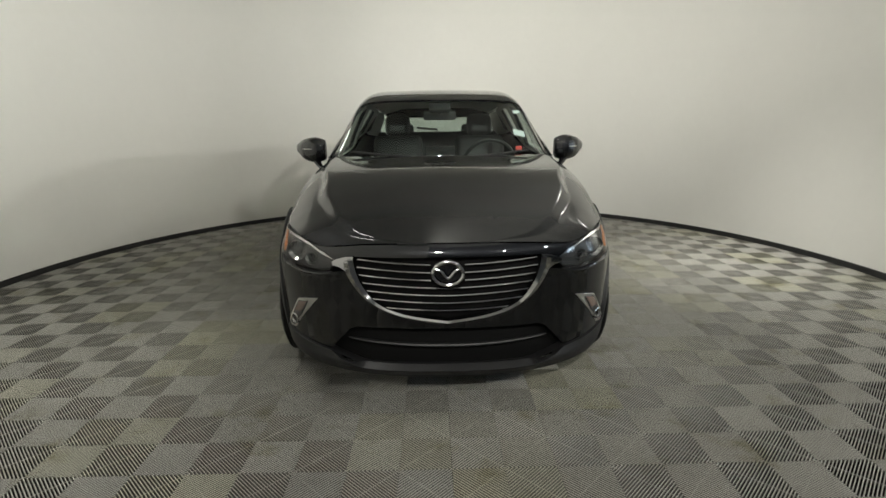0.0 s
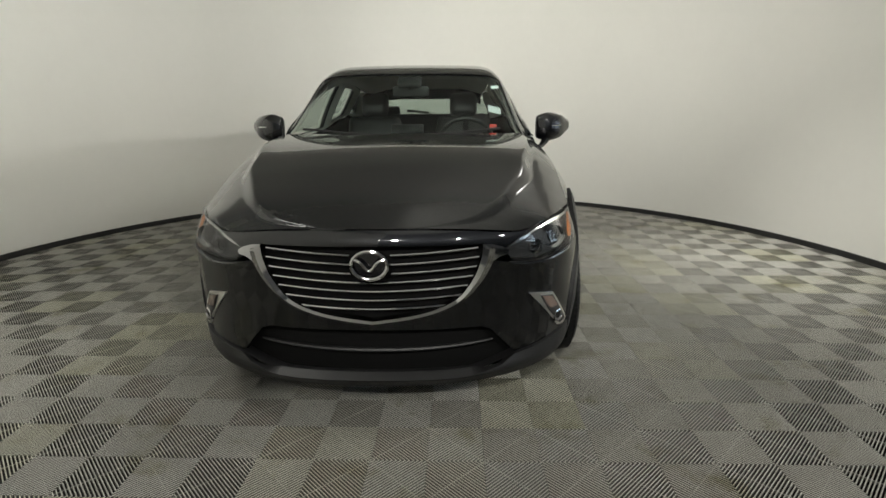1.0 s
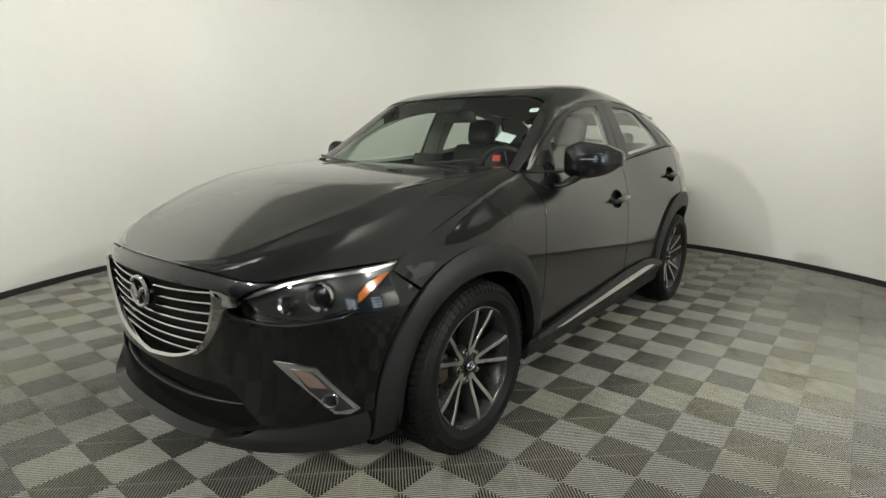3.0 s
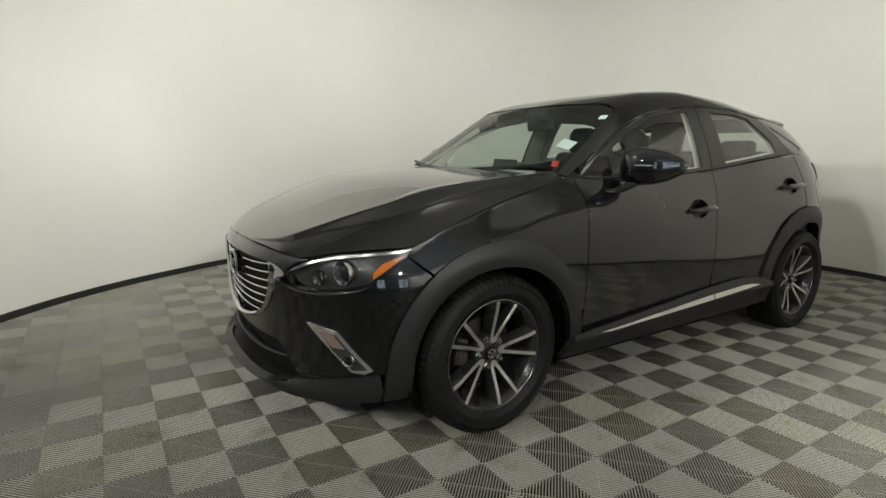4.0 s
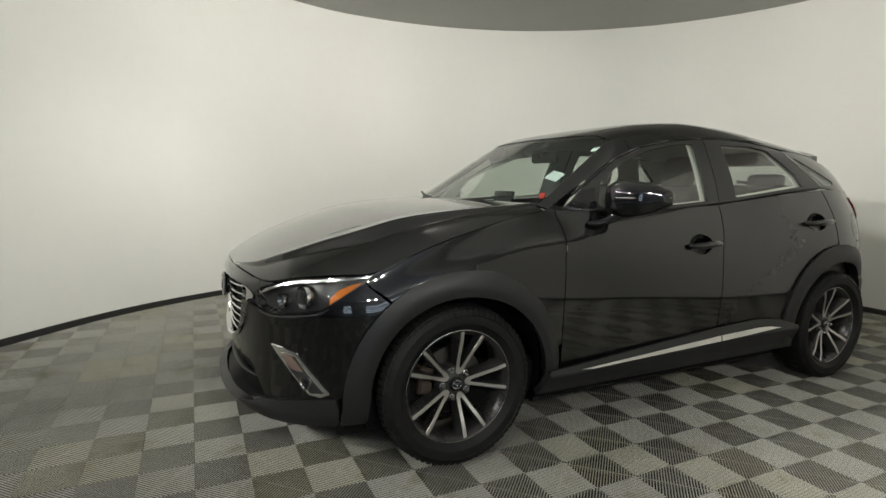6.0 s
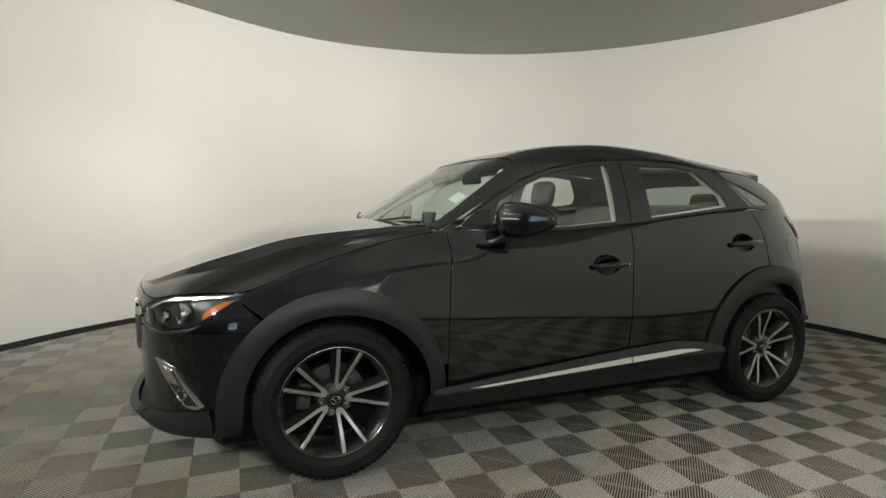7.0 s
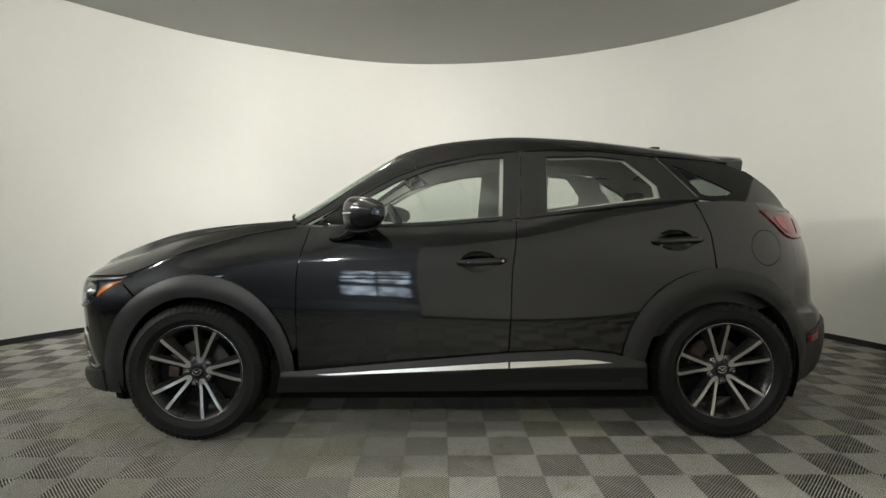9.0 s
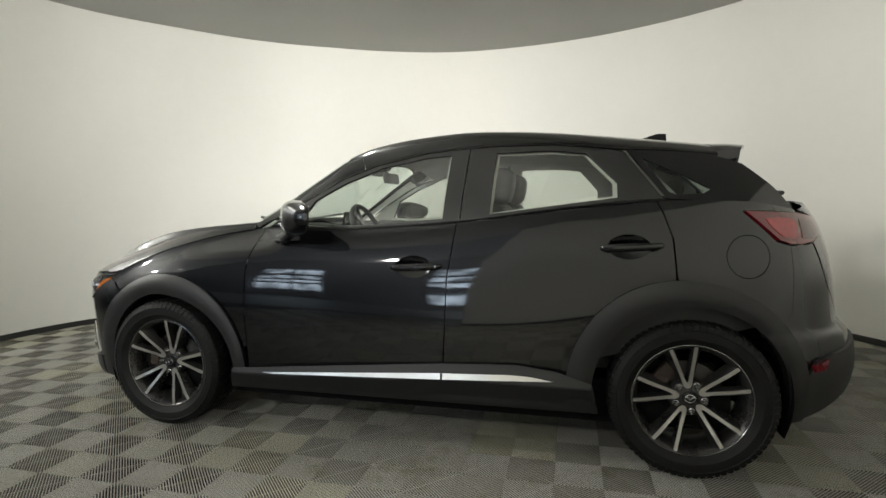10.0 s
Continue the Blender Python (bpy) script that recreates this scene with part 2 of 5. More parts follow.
def tube_bm(points, radius, sides=8, bm=None, flat=1.0, taper=None, caps=True):
    """A tube along points; flat squeezes it vertically; taper scales the radius along it."""
    own = bm or bmesh.new()
    pts = [Vector(p) for p in points]
    rings = []
    up = Vector((0, 0, 1))
    for i, p in enumerate(pts):
        d = (pts[min(i + 1, len(pts) - 1)] - pts[max(i - 1, 0)]).normalized()
        s = d.cross(up)
        s = s.normalized() if s.length > 1e-4 else Vector((1, 0, 0))
        t = s.cross(d).normalized()
        r = radius * (taper(i / (len(pts) - 1)) if taper else 1)
        rings.append([own.verts.new(p + s * (r * math.cos(2 * math.pi * k / sides)) + t * (r * flat * math.sin(2 * math.pi * k / sides))) for k in range(sides)])
    for a, b in zip(rings, rings[1:]):
        for k in range(sides):
            own.faces.new((a[k], a[(k + 1) % sides], b[(k + 1) % sides], b[k]))
    if caps:
        own.faces.new(rings[0][::-1])
        own.faces.new(rings[-1])
    return own


def slab_bm(outline, lo, hi, axis="z", bevel=0.0, bm=None):
    """A plate from a flat outline, between two heights on the axis."""
    own = bm or bmesh.new()
    put = {"z": lambda a, b, h: (a, b, h), "x": lambda a, b, h: (h, a, b), "y": lambda a, b, h: (a, h, b)}[axis]
    low = [own.verts.new(put(a, b, lo)) for a, b in outline]
    top = [own.verts.new(put(a, b, hi)) for a, b in outline]
    own.faces.new(low[::-1])
    own.faces.new(top)
    n = len(outline)
    for i in range(n):
        own.faces.new((low[i], low[(i + 1) % n], top[(i + 1) % n], top[i]))
    if bevel:
        bmesh.ops.bevel(own, geom=[e for e in own.edges], offset=bevel, segments=2, affect="EDGES", profile=0.5)
    return own


def rounded(points, radius, steps=4, closed=True):
    """An outline with its corners rounded."""
    out, n = [], len(points)
    for i, p in enumerate(points):
        p = Vector(p)
        if not closed and i in (0, n - 1):
            out.append(tuple(p))
            continue
        a, b = Vector(points[i - 1]) - p, Vector(points[(i + 1) % n]) - p
        r = min(radius, a.length * 0.45, b.length * 0.45)
        s, e = p + a.normalized() * r, p + b.normalized() * r
        for k in range(steps + 1):
            t = k / steps
            out.append(tuple(s * (1 - t) ** 2 + p * 2 * t * (1 - t) + e * t * t))
    return out


def spline(points, steps=8):
    """Catmull-Rom through points of any dimension, ends included."""
    pts = [Vector(p) for p in points]
    out = []
    for i in range(len(pts) - 1):
        p0, p1, p2, p3 = pts[max(i - 1, 0)], pts[i], pts[i + 1], pts[min(i + 2, len(pts) - 1)]
        for k in range(steps):
            t = k / steps
            out.append(tuple(0.5 * (2 * p1 + (p2 - p0) * t + (2 * p0 - 5 * p1 + 4 * p2 - p3) * t * t + (3 * p1 - p0 - 3 * p2 + p3) * t ** 3)))
    out.append(tuple(pts[-1]))
    return out


def clip_half(poly, axis, value, keep_less):
    out = []
    for i, p in enumerate(poly):
        q = poly[(i + 1) % len(poly)]
        pin, qin = ((p[axis] <= value), (q[axis] <= value)) if keep_less else ((p[axis] >= value), (q[axis] >= value))
        if pin:
            out.append(p)
        if pin != qin:
            t = (value - p[axis]) / (q[axis] - p[axis])
            out.append((p[0] + (q[0] - p[0]) * t, p[1] + (q[1] - p[1]) * t))
    return out


def inside(p, loops):
    """Even-odd test against all loops."""
    hit = False
    for loop in loops:
        for (x0, y0), (x1, y1) in zip(loop, loop[1:] + loop[:1]):
            if (y0 > p[1]) != (y1 > p[1]) and p[0] < x0 + (x1 - x0) * (p[1] - y0) / (y1 - y0):
                hit = not hit
    return hit


def edge_gap(p, loops, su, sv):
    best = 9.0
    for loop in loops:
        for (x0, y0), (x1, y1) in zip(loop, loop[1:] + loop[:1]):
            ax, ay, bx, by = (x1 - x0) / su, (y1 - y0) / sv, (p[0] - x0) / su, (p[1] - y0) / sv
            d = ax * ax + ay * ay
            t = min(1, max(0, (ax * bx + ay * by) / d)) if d else 0
            best = min(best, math.hypot(bx - t * ax, by - t * ay))
    return best


def panel(name, outline, surface, mat, parent, label="", cell=0.025, cell2=None, lip=0.012, lift=0.0, mirror=False, both=False, holes=()):
    """A sheet-metal panel: the outline in the surface's own two parameters, laid on the surface as a fine mesh cut
    along the outline, with a folded lip all round. mirror: build it for the other side; both: the two halves in one."""
    cu, cv = cell, cell2 or cell
    loops = []
    for loop in (outline, *holes):
        clean = []
        for p in loop:
            if not clean or math.hypot(p[0] - clean[-1][0], p[1] - clean[-1][1]) > 1e-4:
                clean.append((float(p[0]), float(p[1])))
        if math.hypot(clean[0][0] - clean[-1][0], clean[0][1] - clean[-1][1]) < 1e-4:
            clean.pop()
        fine = []
        for p, q in zip(clean, clean[1:] + clean[:1]):
            n = max(1, math.ceil(max(abs(q[0] - p[0]) / cu, abs(q[1] - p[1]) / cv)))
            fine += [(p[0] + (q[0] - p[0]) * k / n, p[1] + (q[1] - p[1]) * k / n) for k in range(n)]
        loops.append(fine)
    pts, edges = [], []
    for loop in loops:
        b = len(pts)
        pts += loop
        edges += [(b + k, b + (k + 1) % len(loop)) for k in range(len(loop))]
    lo_u, hi_u = min(p[0] for p in loops[0]), max(p[0] for p in loops[0])
    lo_v, hi_v = min(p[1] for p in loops[0]), max(p[1] for p in loops[0])
    for i in range(1, math.ceil((hi_u - lo_u) / cu)):
        for j in range(1, math.ceil((hi_v - lo_v) / cv)):
            p = (lo_u + (i + 0.5 * (j % 2) - 0.25) * cu, lo_v + j * cv)
            if inside(p, loops) and edge_gap(p, loops, cu, cv) > 0.45:
                pts.append(p)
    vs, _, fs, *_ = geometry.delaunay_2d_cdt([Vector(p) for p in pts], edges, [], 0, 1e-6)
    verts = [(v.x, v.y) for v in vs]
    faces = [list(f) for f in fs if inside((sum(verts[i][0] for i in f) / len(f), sum(verts[i][1] for i in f) / len(f)), loops)]
    e = 0.002
    pos, nor = [], []
    for u, v in verts:
        p = Vector(surface(u, v))
        a = Vector(surface(u + e, v)) - Vector(surface(u - e, v))
        b = Vector(surface(u, v + e)) - Vector(surface(u, v - e))
        n = a.cross(b)
        n = n.normalized() if n.length > 1e-12 else Vector((1, 0, 0))
        pos.append(p)
        nor.append(n)
    mid = sum(pos, Vector()) / len(pos)
    out = sum(((p - Vector((0, 1.2, 0.6))).dot(n) for p, n in zip(pos, nor)))
    if out < 0:
        nor = [-n for n in nor]
    pos = [p + n * lift for p, n in zip(pos, nor)]
    # Make the faces turn outwards.
    fixed = []
    for f in faces:
        q = [pos[i] for i in f]
        n = Vector()
        for k in range(len(q)):
            n += q[k].cross(q[(k + 1) % len(q)])
        fixed.append(f if n.dot(nor[f[0]]) > 0 else f[::-1])
    faces = fixed
    allp, alln, allf = list(pos), list(nor), [list(f) for f in faces]
    if lip:
        count = {}
        for f in faces:
            for k in range(len(f)):
                count[(f[k], f[(k + 1) % len(f)])] = 1
        rim = [(a, b) for a, b in count if (b, a) not in count]
        for a, b in rim:
            if both and abs(pos[a].x) < 1e-4 and abs(pos[b].x) < 1e-4:
                continue
            d = (pos[b] - pos[a])
            s = d.cross(nor[a])
            s = s.normalized() if s.length > 1e-9 else nor[a]
            i, j, k, l = len(allp), len(allp) + 1, len(allp) + 2, len(allp) + 3
            allp += [pos[a], pos[b], pos[b] - nor[b] * lip, pos[a] - nor[a] * lip]
            alln += [s, s, s, s]
            allf.append([j, i, l, k])
    if mirror or both:
        mp = [Vector((-p.x, p.y, p.z)) for p in allp]
        mn = [Vector((-n.x, n.y, n.z)) for n in alln]
        if both:
            base = len(allp)
            allf += [[base + i for i in f[::-1]] for f in allf]
            allp, alln = allp + mp, alln + mn
        else:
            allf = [f[::-1] for f in allf]
            allp, alln = mp, mn
    return link_mesh(name, allp, allf, mat, parent, label, alln)


def strip(name, lines, mat, parent, label="", mirror=False, both=False, thick=0.0):
    """A sheet lofted through several lines of equally many points."""
    bm = bmesh.new()
    signs = (1, -1) if both else ((-1,) if mirror else (1,))
    for s in signs:
        rows = [[bm.verts.new((s * p[0], p[1], p[2])) for p in line] for line in lines]
        for a, b in zip(rows, rows[1:]):
            for k in range(len(a) - 1):
                q = (a[k], a[k + 1], b[k + 1], b[k])
                if len({tuple(v.co) for v in q}) >= 3:
                    try:
                        bm.faces.new(q)
                    except ValueError:
                        pass
    bmesh.ops.remove_doubles(bm, verts=bm.verts, dist=1e-5)
    ob = part(name, bm, mat, parent, label)
    return ob

# ---- the booth ----
CX, CY, RX, RY = 0.0, 1.06, 3.60, 3.88
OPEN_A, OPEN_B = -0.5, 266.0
CEIL = 3.10


def ring_point(deg, grow=0.0, z=0.0):
    a = radians(deg)
    near = min(1.0, max(0.0, (deg - 183) / 30)) * min(1.0, max(0.0, (258 - deg) / 25))
    grow -= 0.17 * near * near * (3 - 2 * near)
    return Vector((CX + (RX + grow) * math.cos(a), CY + (RY + grow) * math.sin(a), z))


def arc_wall(name, a0, a1, r0, r1, z0, z1, mat, step=2.0):
    bm = bmesh.new()
    n = max(2, int((a1 - a0) / step))
    rows = []
    for i in range(n + 1):
        d = a0 + (a1 - a0) * i / n
        rows.append([bm.verts.new(ring_point(d, g, z)) for g, z in ((r0, z0), (r1, z0), (r1, z1), (r0, z1))])
    for a, b in zip(rows, rows[1:]):
        for k in range(4):
            bm.faces.new((a[k], a[(k + 1) % 4], b[(k + 1) % 4], b[k]))
    bm.faces.new(rows[0])
    bm.faces.new(rows[-1][::-1])
    return part(name, bm, mat)


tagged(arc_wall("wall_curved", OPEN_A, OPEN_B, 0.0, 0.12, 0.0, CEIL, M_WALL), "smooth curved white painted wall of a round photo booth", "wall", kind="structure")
tagged(arc_wall("baseboard", OPEN_A, OPEN_B, -0.018, -0.003, 0.0, 0.05, M_BASE, 1.5), "thin black rubber baseboard along the curved wall", "baseboard", kind="structure")
bm = bmesh.new()
low = [bm.verts.new(ring_point(d, 0.13, CEIL + 0.004)) for d in range(0, 360, 3)]
top = [bm.verts.new(v.co + Vector((0, 0, 0.12))) for v in low]
bm.faces.new(low[::-1])
bm.faces.new(top)
for i in range(len(low)):
    bm.faces.new((low[i], low[(i + 1) % len(low)], top[(i + 1) % len(low)], top[i]))
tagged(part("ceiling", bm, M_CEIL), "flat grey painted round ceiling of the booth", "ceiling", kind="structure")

# The hall round the booth, seen only in reflections.
HX0, HX1, HY0, HY1, HZ = -5.5, 9.0, -8.0, 6.5, 4.2
tagged(part("ground", box_bm(HX1 - HX0, HY1 - HY0, 0.1, pose((HX0 + HX1) / 2, (HY0 + HY1) / 2, -0.075)), M_CONC), "grey concrete floor of the hall", "floor", kind="structure")
for nm, sx, sy, x, y in (("wall_north", HX1 - HX0, 0.15, (HX0 + HX1) / 2, HY1), ("wall_south", HX1 - HX0, 0.15, (HX0 + HX1) / 2, HY0), ("wall_west", 0.15, HY1 - HY0 - 0.16, HX0, (HY0 + HY1) / 2), ("wall_east", 0.15, HY1 - HY0 - 0.16, HX1, (HY0 + HY1) / 2)):
    tagged(part(nm, box_bm(sx, sy, HZ, pose(x, y, HZ / 2 - 0.02)), M_HALLW), "plain grey hall wall", "wall", kind="structure")
tagged(part("hall_ceiling", box_bm(HX1 - HX0, HY1 - HY0, 0.1, pose((HX0 + HX1) / 2, (HY0 + HY1) / 2, HZ + 0.04)), M_HALLW), "grey hall ceiling", "ceiling", kind="structure")


# Unseen; added as the pale surface that the doors mirror.
tagged(part("wall_partition", box_bm(0.12, 5.4, 3.2, pose(HX1 - 0.45, 3.65, 1.58)), M_WALL), "white painted partition wall in the hall", "wall", kind="structure")


def lit_window(x, y, z, w, h, m):
    """A steel-framed hall window with bright sky behind it; width along y."""
    win = empty("window")
    win.matrix_world = m @ pose(x, y, z)
    part("window_frame", box_bm(0.06, w + 0.1, 0.05, pose(0, 0, h / 2 + 0.025), bm=box_bm(0.06, w + 0.1, 0.05, pose(0, 0, -h / 2 - 0.025))), M_STEEL, win)
    n = 2
    for k in range(n):
        part("pane", box_bm(0.01, w / n - 0.06, h - 0.02, pose(0, -w / 2 + w * (k + 0.5) / n, 0)), M_SKY, win, "bright pane with daylight behind")
    for k in range(n + 1):
        part("mullion", box_bm(0.06, 0.05, h, pose(0, -w / 2 + w * k / n, 0)), M_STEEL, win)
    return tagged(win, "steel-framed hall window bright with daylight", "window", kind="structure")


for y in (-3.7, 0.05):
    for z in (0.55, 1.2, 1.85, 2.5):
        lit_window(HX1 - 0.11, y, z, 1.5, 0.45, Matrix())

# ---- the car: master surfaces (x across, y from nose to tail, z up; front axle at y = 0) ----
belt = curve1([-0.9, 0.3, 0.6, 0.97, 1.58, 2.07, 2.43, 2.77, 3.0, 3.3], [1.045, 1.05, 1.044, 1.037, 1.073, 1.133, 1.163, 1.155, 1.125, 1.08])
flank = curve1([0.10, 0.18, 0.26, 0.36, 0.50, 0.64, 0.78, 0.88, 0.95, 1.00, 1.05, 1.15], [0.74, 0.79, 0.832, 0.842, 0.850, 0.855, 0.850, 0.836, 0.818, 0.80, 0.778, 0.72])
seam_x = curve1([-0.341, -0.1, 0.1, 0.3, 0.5], [0.772, 0.772, 0.762, 0.738, 0.705])
seam_z = curve1([-0.341, -0.1, 0.1, 0.3, 0.5], [0.808, 0.905, 0.965, 1.013, 1.045])
nose_y = curve1([0.10, 0.15, 0.20, 0.28, 0.42, 0.55, 0.66, 0.73, 0.79, 0.85, 0.95], [-0.72, -0.775, -0.80, -0.81, -0.805, -0.81, -0.82, -0.822, -0.795, -0.73, -0.55])
tail_y = curve1([0.15, 0.22, 0.45, 0.58, 0.63, 0.8, 1.0, 1.1, 1.2], [3.24, 3.33, 3.385, 3.36, 3.31, 3.29, 3.245, 3.20, 3.12])
YC, YT, PN, PT = -0.3, 2.4, 2.3, 2.6
U2 = 1 + YT - YC


def flank_x(y, z):
    """Half width of the body at length y and height z."""
    zz = z if z < 0.6 else 0.6 + (z - 0.6) * 0.45 / (belt(y) - 0.6)
    w = flank(zz)
    w += 0.012 * math.exp(-(((y - 0.02) / 0.40) ** 2)) * math.exp(-(((z - 0.74) / 0.20) ** 2))
    w += 0.028 * math.exp(-(((y - 2.62) / 0.46) ** 2)) * math.exp(-(((z - 0.80) / 0.22) ** 2))
    w -= 0.010 * math.exp(-(((y - 1.55) / 0.45) ** 2)) * math.exp(-(((z - 0.86) / 0.20) ** 2))
    # the nose narrows in plan ahead of the front wheels
    taper = 0.043 * smooth01((0.15 - y) / 0.5)
    w -= taper
    # the line that falls from the fender into the front door, and the one that rises over the rear wheel
    c1 = 0.955 - 0.05 * max(0.0, y - 0.5)
    w -= 0.05 * (z - c1 + math.hypot(z - c1, 0.05)) * smooth01((y + 0.1) / 0.5) * (1 - smooth01((y - 1.4) / 0.7))
    if y < 0.75:
        ys = max(y, -0.341)
        zs = seam_z(min(ys, 0.5))
        k = smooth01((z - (zs - 0.17)) / 0.17) ** 1.4
        w0 = flank(0.6 + (zs - 0.6) * 0.45 / (belt(y) - 0.6)) + 0.012 * math.exp(-(((ys - 0.02) / 0.40) ** 2)) * math.exp(-(((zs - 0.74) / 0.20) ** 2)) - taper
        w -= (w0 - seam_x(min(ys, 0.5))) * k * (1 - smooth01((y - 0.5) / 0.25))
    return w


def body(u, z):
    """Point of the lower body: u runs from the nose's middle along the flank to the tail's middle."""
    if u < 1:
        a = u * math.pi / 2
        s, c = max(math.sin(a), 0.0), max(math.cos(a), 0.0)
        length = YC - nose_y(z)
        y = YC - length * c
        for _ in range(3):
            w = flank_x(y, z)
            r = ((s / w) ** PN + (c / length) ** PN) ** (-1 / PN)
            y = YC - r * c
        return (math.copysign(r * math.sin(a), a), y, z)
    if u <= U2:
        y = YC + u - 1
        return (flank_x(y, z), y, z)
    a = (u - U2) * math.pi / 2
    s, c = max(math.cos(a), 0.0), max(math.sin(a), 0.0)
    length = tail_y(z) - YT
    y = YT + length * c
    for _ in range(3):
        w = flank_x(y, z)
        r = ((s / w) ** PT + (c / length) ** PT) ** (-1 / PT)
        y = YT + r * c
    return (r * math.cos(a), y, z)


def on_nose(x, z):
    y = nose_y(z)
    for _ in range(4):
        w = flank_x(y, z)
        y = YC - (YC - nose_y(z)) * max(0.0, 1 - min(1, abs(x) / w) ** PN) ** (1 / PN)
    return (math.atan2(x, YC - y) / (math.pi / 2), z)


def on_side(y, z):
    if y < YC:
        w = flank_x(y, z)
        x = w * max(0.0, 1 - min(1, (YC - y) / (YC - nose_y(z))) ** PN) ** (1 / PN)
        return (math.atan2(x, YC - y) / (math.pi / 2), z)
    if y <= YT:
        return (1 + y - YC, z)
    w = flank_x(y, z)
    x = w * max(0.0, 1 - min(1, (y - YT) / (tail_y(z) - YT)) ** PT) ** (1 / PT)
    return (U2 + math.atan2(y - YT, x) / (math.pi / 2), z)


def on_tail(x, z):
    y = tail_y(z)
    for _ in range(4):
        w = flank_x(y, z)
        y = YT + (tail_y(z) - YT) * max(0.0, 1 - min(1, abs(x) / w) ** PT) ** (1 / PT)
    return (U2 + math.atan2(y - YT, x) / (math.pi / 2), z)


def dense(points, step=0.03, closed=True):
    """The outline with points set in along its long edges; an open line keeps its ends."""
    out = []
    if not closed:
        return dense(points, step)[:-max(1, math.ceil(math.hypot(points[0][0] - points[-1][0], points[0][1] - points[-1][1]) / step))] + [points[-1]]
    for i, p in enumerate(points):
        q = points[(i + 1) % len(points)]
        n = max(1, math.ceil(math.hypot(q[0] - p[0], q[1] - p[1]) / step))
        out += [(p[0] + (q[0] - p[0]) * k / n, p[1] + (q[1] - p[1]) * k / n) for k in range(n)]
    return out


def nose_line(points):
    return [on_nose(x, z) for x, z in points]


def side_line(points):
    return [on_side(y, z) for y, z in points]


def arch(oval, a0, a1, n=28, trim=0.0):
    """Part of an arch; oval: middle y and z, reach to the front and to the rear, height."""
    cy, cz, fore, aft, rz = oval
    out = []
    for k in range(n + 1):
        a = radians(a0 + (a1 - a0) * k / n)
        ry = (aft if math.cos(a) > 0 else fore) - trim
        out.append((cy + ry * math.cos(a), cz + (rz - trim) * math.sin(a)))
    return out


# hood
hood_z = curve1([-0.80, -0.74, -0.645, -0.484, -0.325, -0.167, 0.0, 0.15, 0.31, 0.5], [0.782, 0.812, 0.858, 0.924, 0.982, 1.025, 1.050, 1.064, 1.076, 1.086])
HOOD_EDGE = [body(*on_nose(x, z)) for x, z in ((0.0, 0.787), (0.12, 0.787), (0.24, 0.785), (0.36, 0.779), (0.47, 0.768), (0.54, 0.763), (0.60, 0.775), (0.66, 0.792))]
HOOD_EDGE += [(0.735, -0.45, 0.803), (0.774, -0.338, 0.812)] + [(seam_x(y), y, seam_z(y)) for y in (-0.2, -0.1, 0.0, 0.1, 0.2, 0.3, 0.4, 0.47)]
HOOD_EDGE = spline(HOOD_EDGE, 4)
EN = len(HOOD_EDGE) - 1


def hood_edge(s):
    i = min(EN - 1, max(0, int(s * EN)))
    return Vector(HOOD_EDGE[i]).lerp(Vector(HOOD_EDGE[i + 1]), s * EN - i)


def hood(t, s):
    """t from the middle line (0) to the edge (1); s along the edge from the nose to the windscreen."""
    e = hood_edge(s)
    yc = e.y - 0.16 * smooth01((e.y + 0.3) / 0.77)
    zc = max(e.z, hood_z(yc))
    flat = 0.70 + 0.22 * smooth01((s - 0.35) / 0.65)      # the crease runs from the lamps out to the windscreen's corners
    if t < flat:
        g = 0.15 * (t / flat) ** 2
    else:
        k = (t - flat) / (1 - flat)
        g = 0.15 + 0.20 * smooth01(k / 0.26) + 0.25 * k + 0.40 * k * k
    ridge = 0.0035 * math.exp(-(((t - flat) / 0.05) ** 2)) * smooth01((s - 0.28) / 0.25) * (1 - 0.6 * smooth01((s - 0.7) / 0.3))
    return (t * e.x, yc + (e.y - yc) * abs(t) ** 1.5, zc - (zc - e.z) * g + ridge)


# cabin
top_z = curve1([0.28, 0.345, 0.525, 0.68, 0.84, 0.94, 1.1, 1.3, 1.6, 1.85, 2.2, 2.5, 2.75, 2.95], [1.03, 1.072, 1.185, 1.288, 1.378, 1.430, 1.480, 1.512, 1.532, 1.527, 1.502, 1.468, 1.436, 1.40])
rail_x = curve1([0.42, 0.5, 0.78, 0.957, 1.134, 1.4, 1.7, 2.0, 2.22, 2.6, 2.95], [0.715, 0.70, 0.655, 0.630, 0.608, 0.594, 0.588, 0.582, 0.574, 0.548, 0.503])
rail_z = curve1([0.42, 0.5, 0.78, 0.957, 1.134, 1.4, 1.7, 2.0, 2.22, 2.6, 2.95], [1.01, 1.05, 1.205, 1.30, 1.363, 1.415, 1.440, 1.440, 1.425, 1.390, 1.345])


def top(t, y):
    """Windscreen, pillar and roof: t from the middle (0) to the rail (1)."""
    zc, zr = top_z(y), rail_z(y)
    k, aft = smooth01((y - 0.55) / 0.55), smooth01((y - 1.5) / 0.9)
    return (t * rail_x(y), y, zc - (zc - zr) * ((1 - k) * (0.42 * t * t + 0.58 * t ** 10) + k * ((0.12 + 0.20 * aft) * t * t + (0.88 - 0.20 * aft) * abs(t) ** (13 - 6 * aft))))


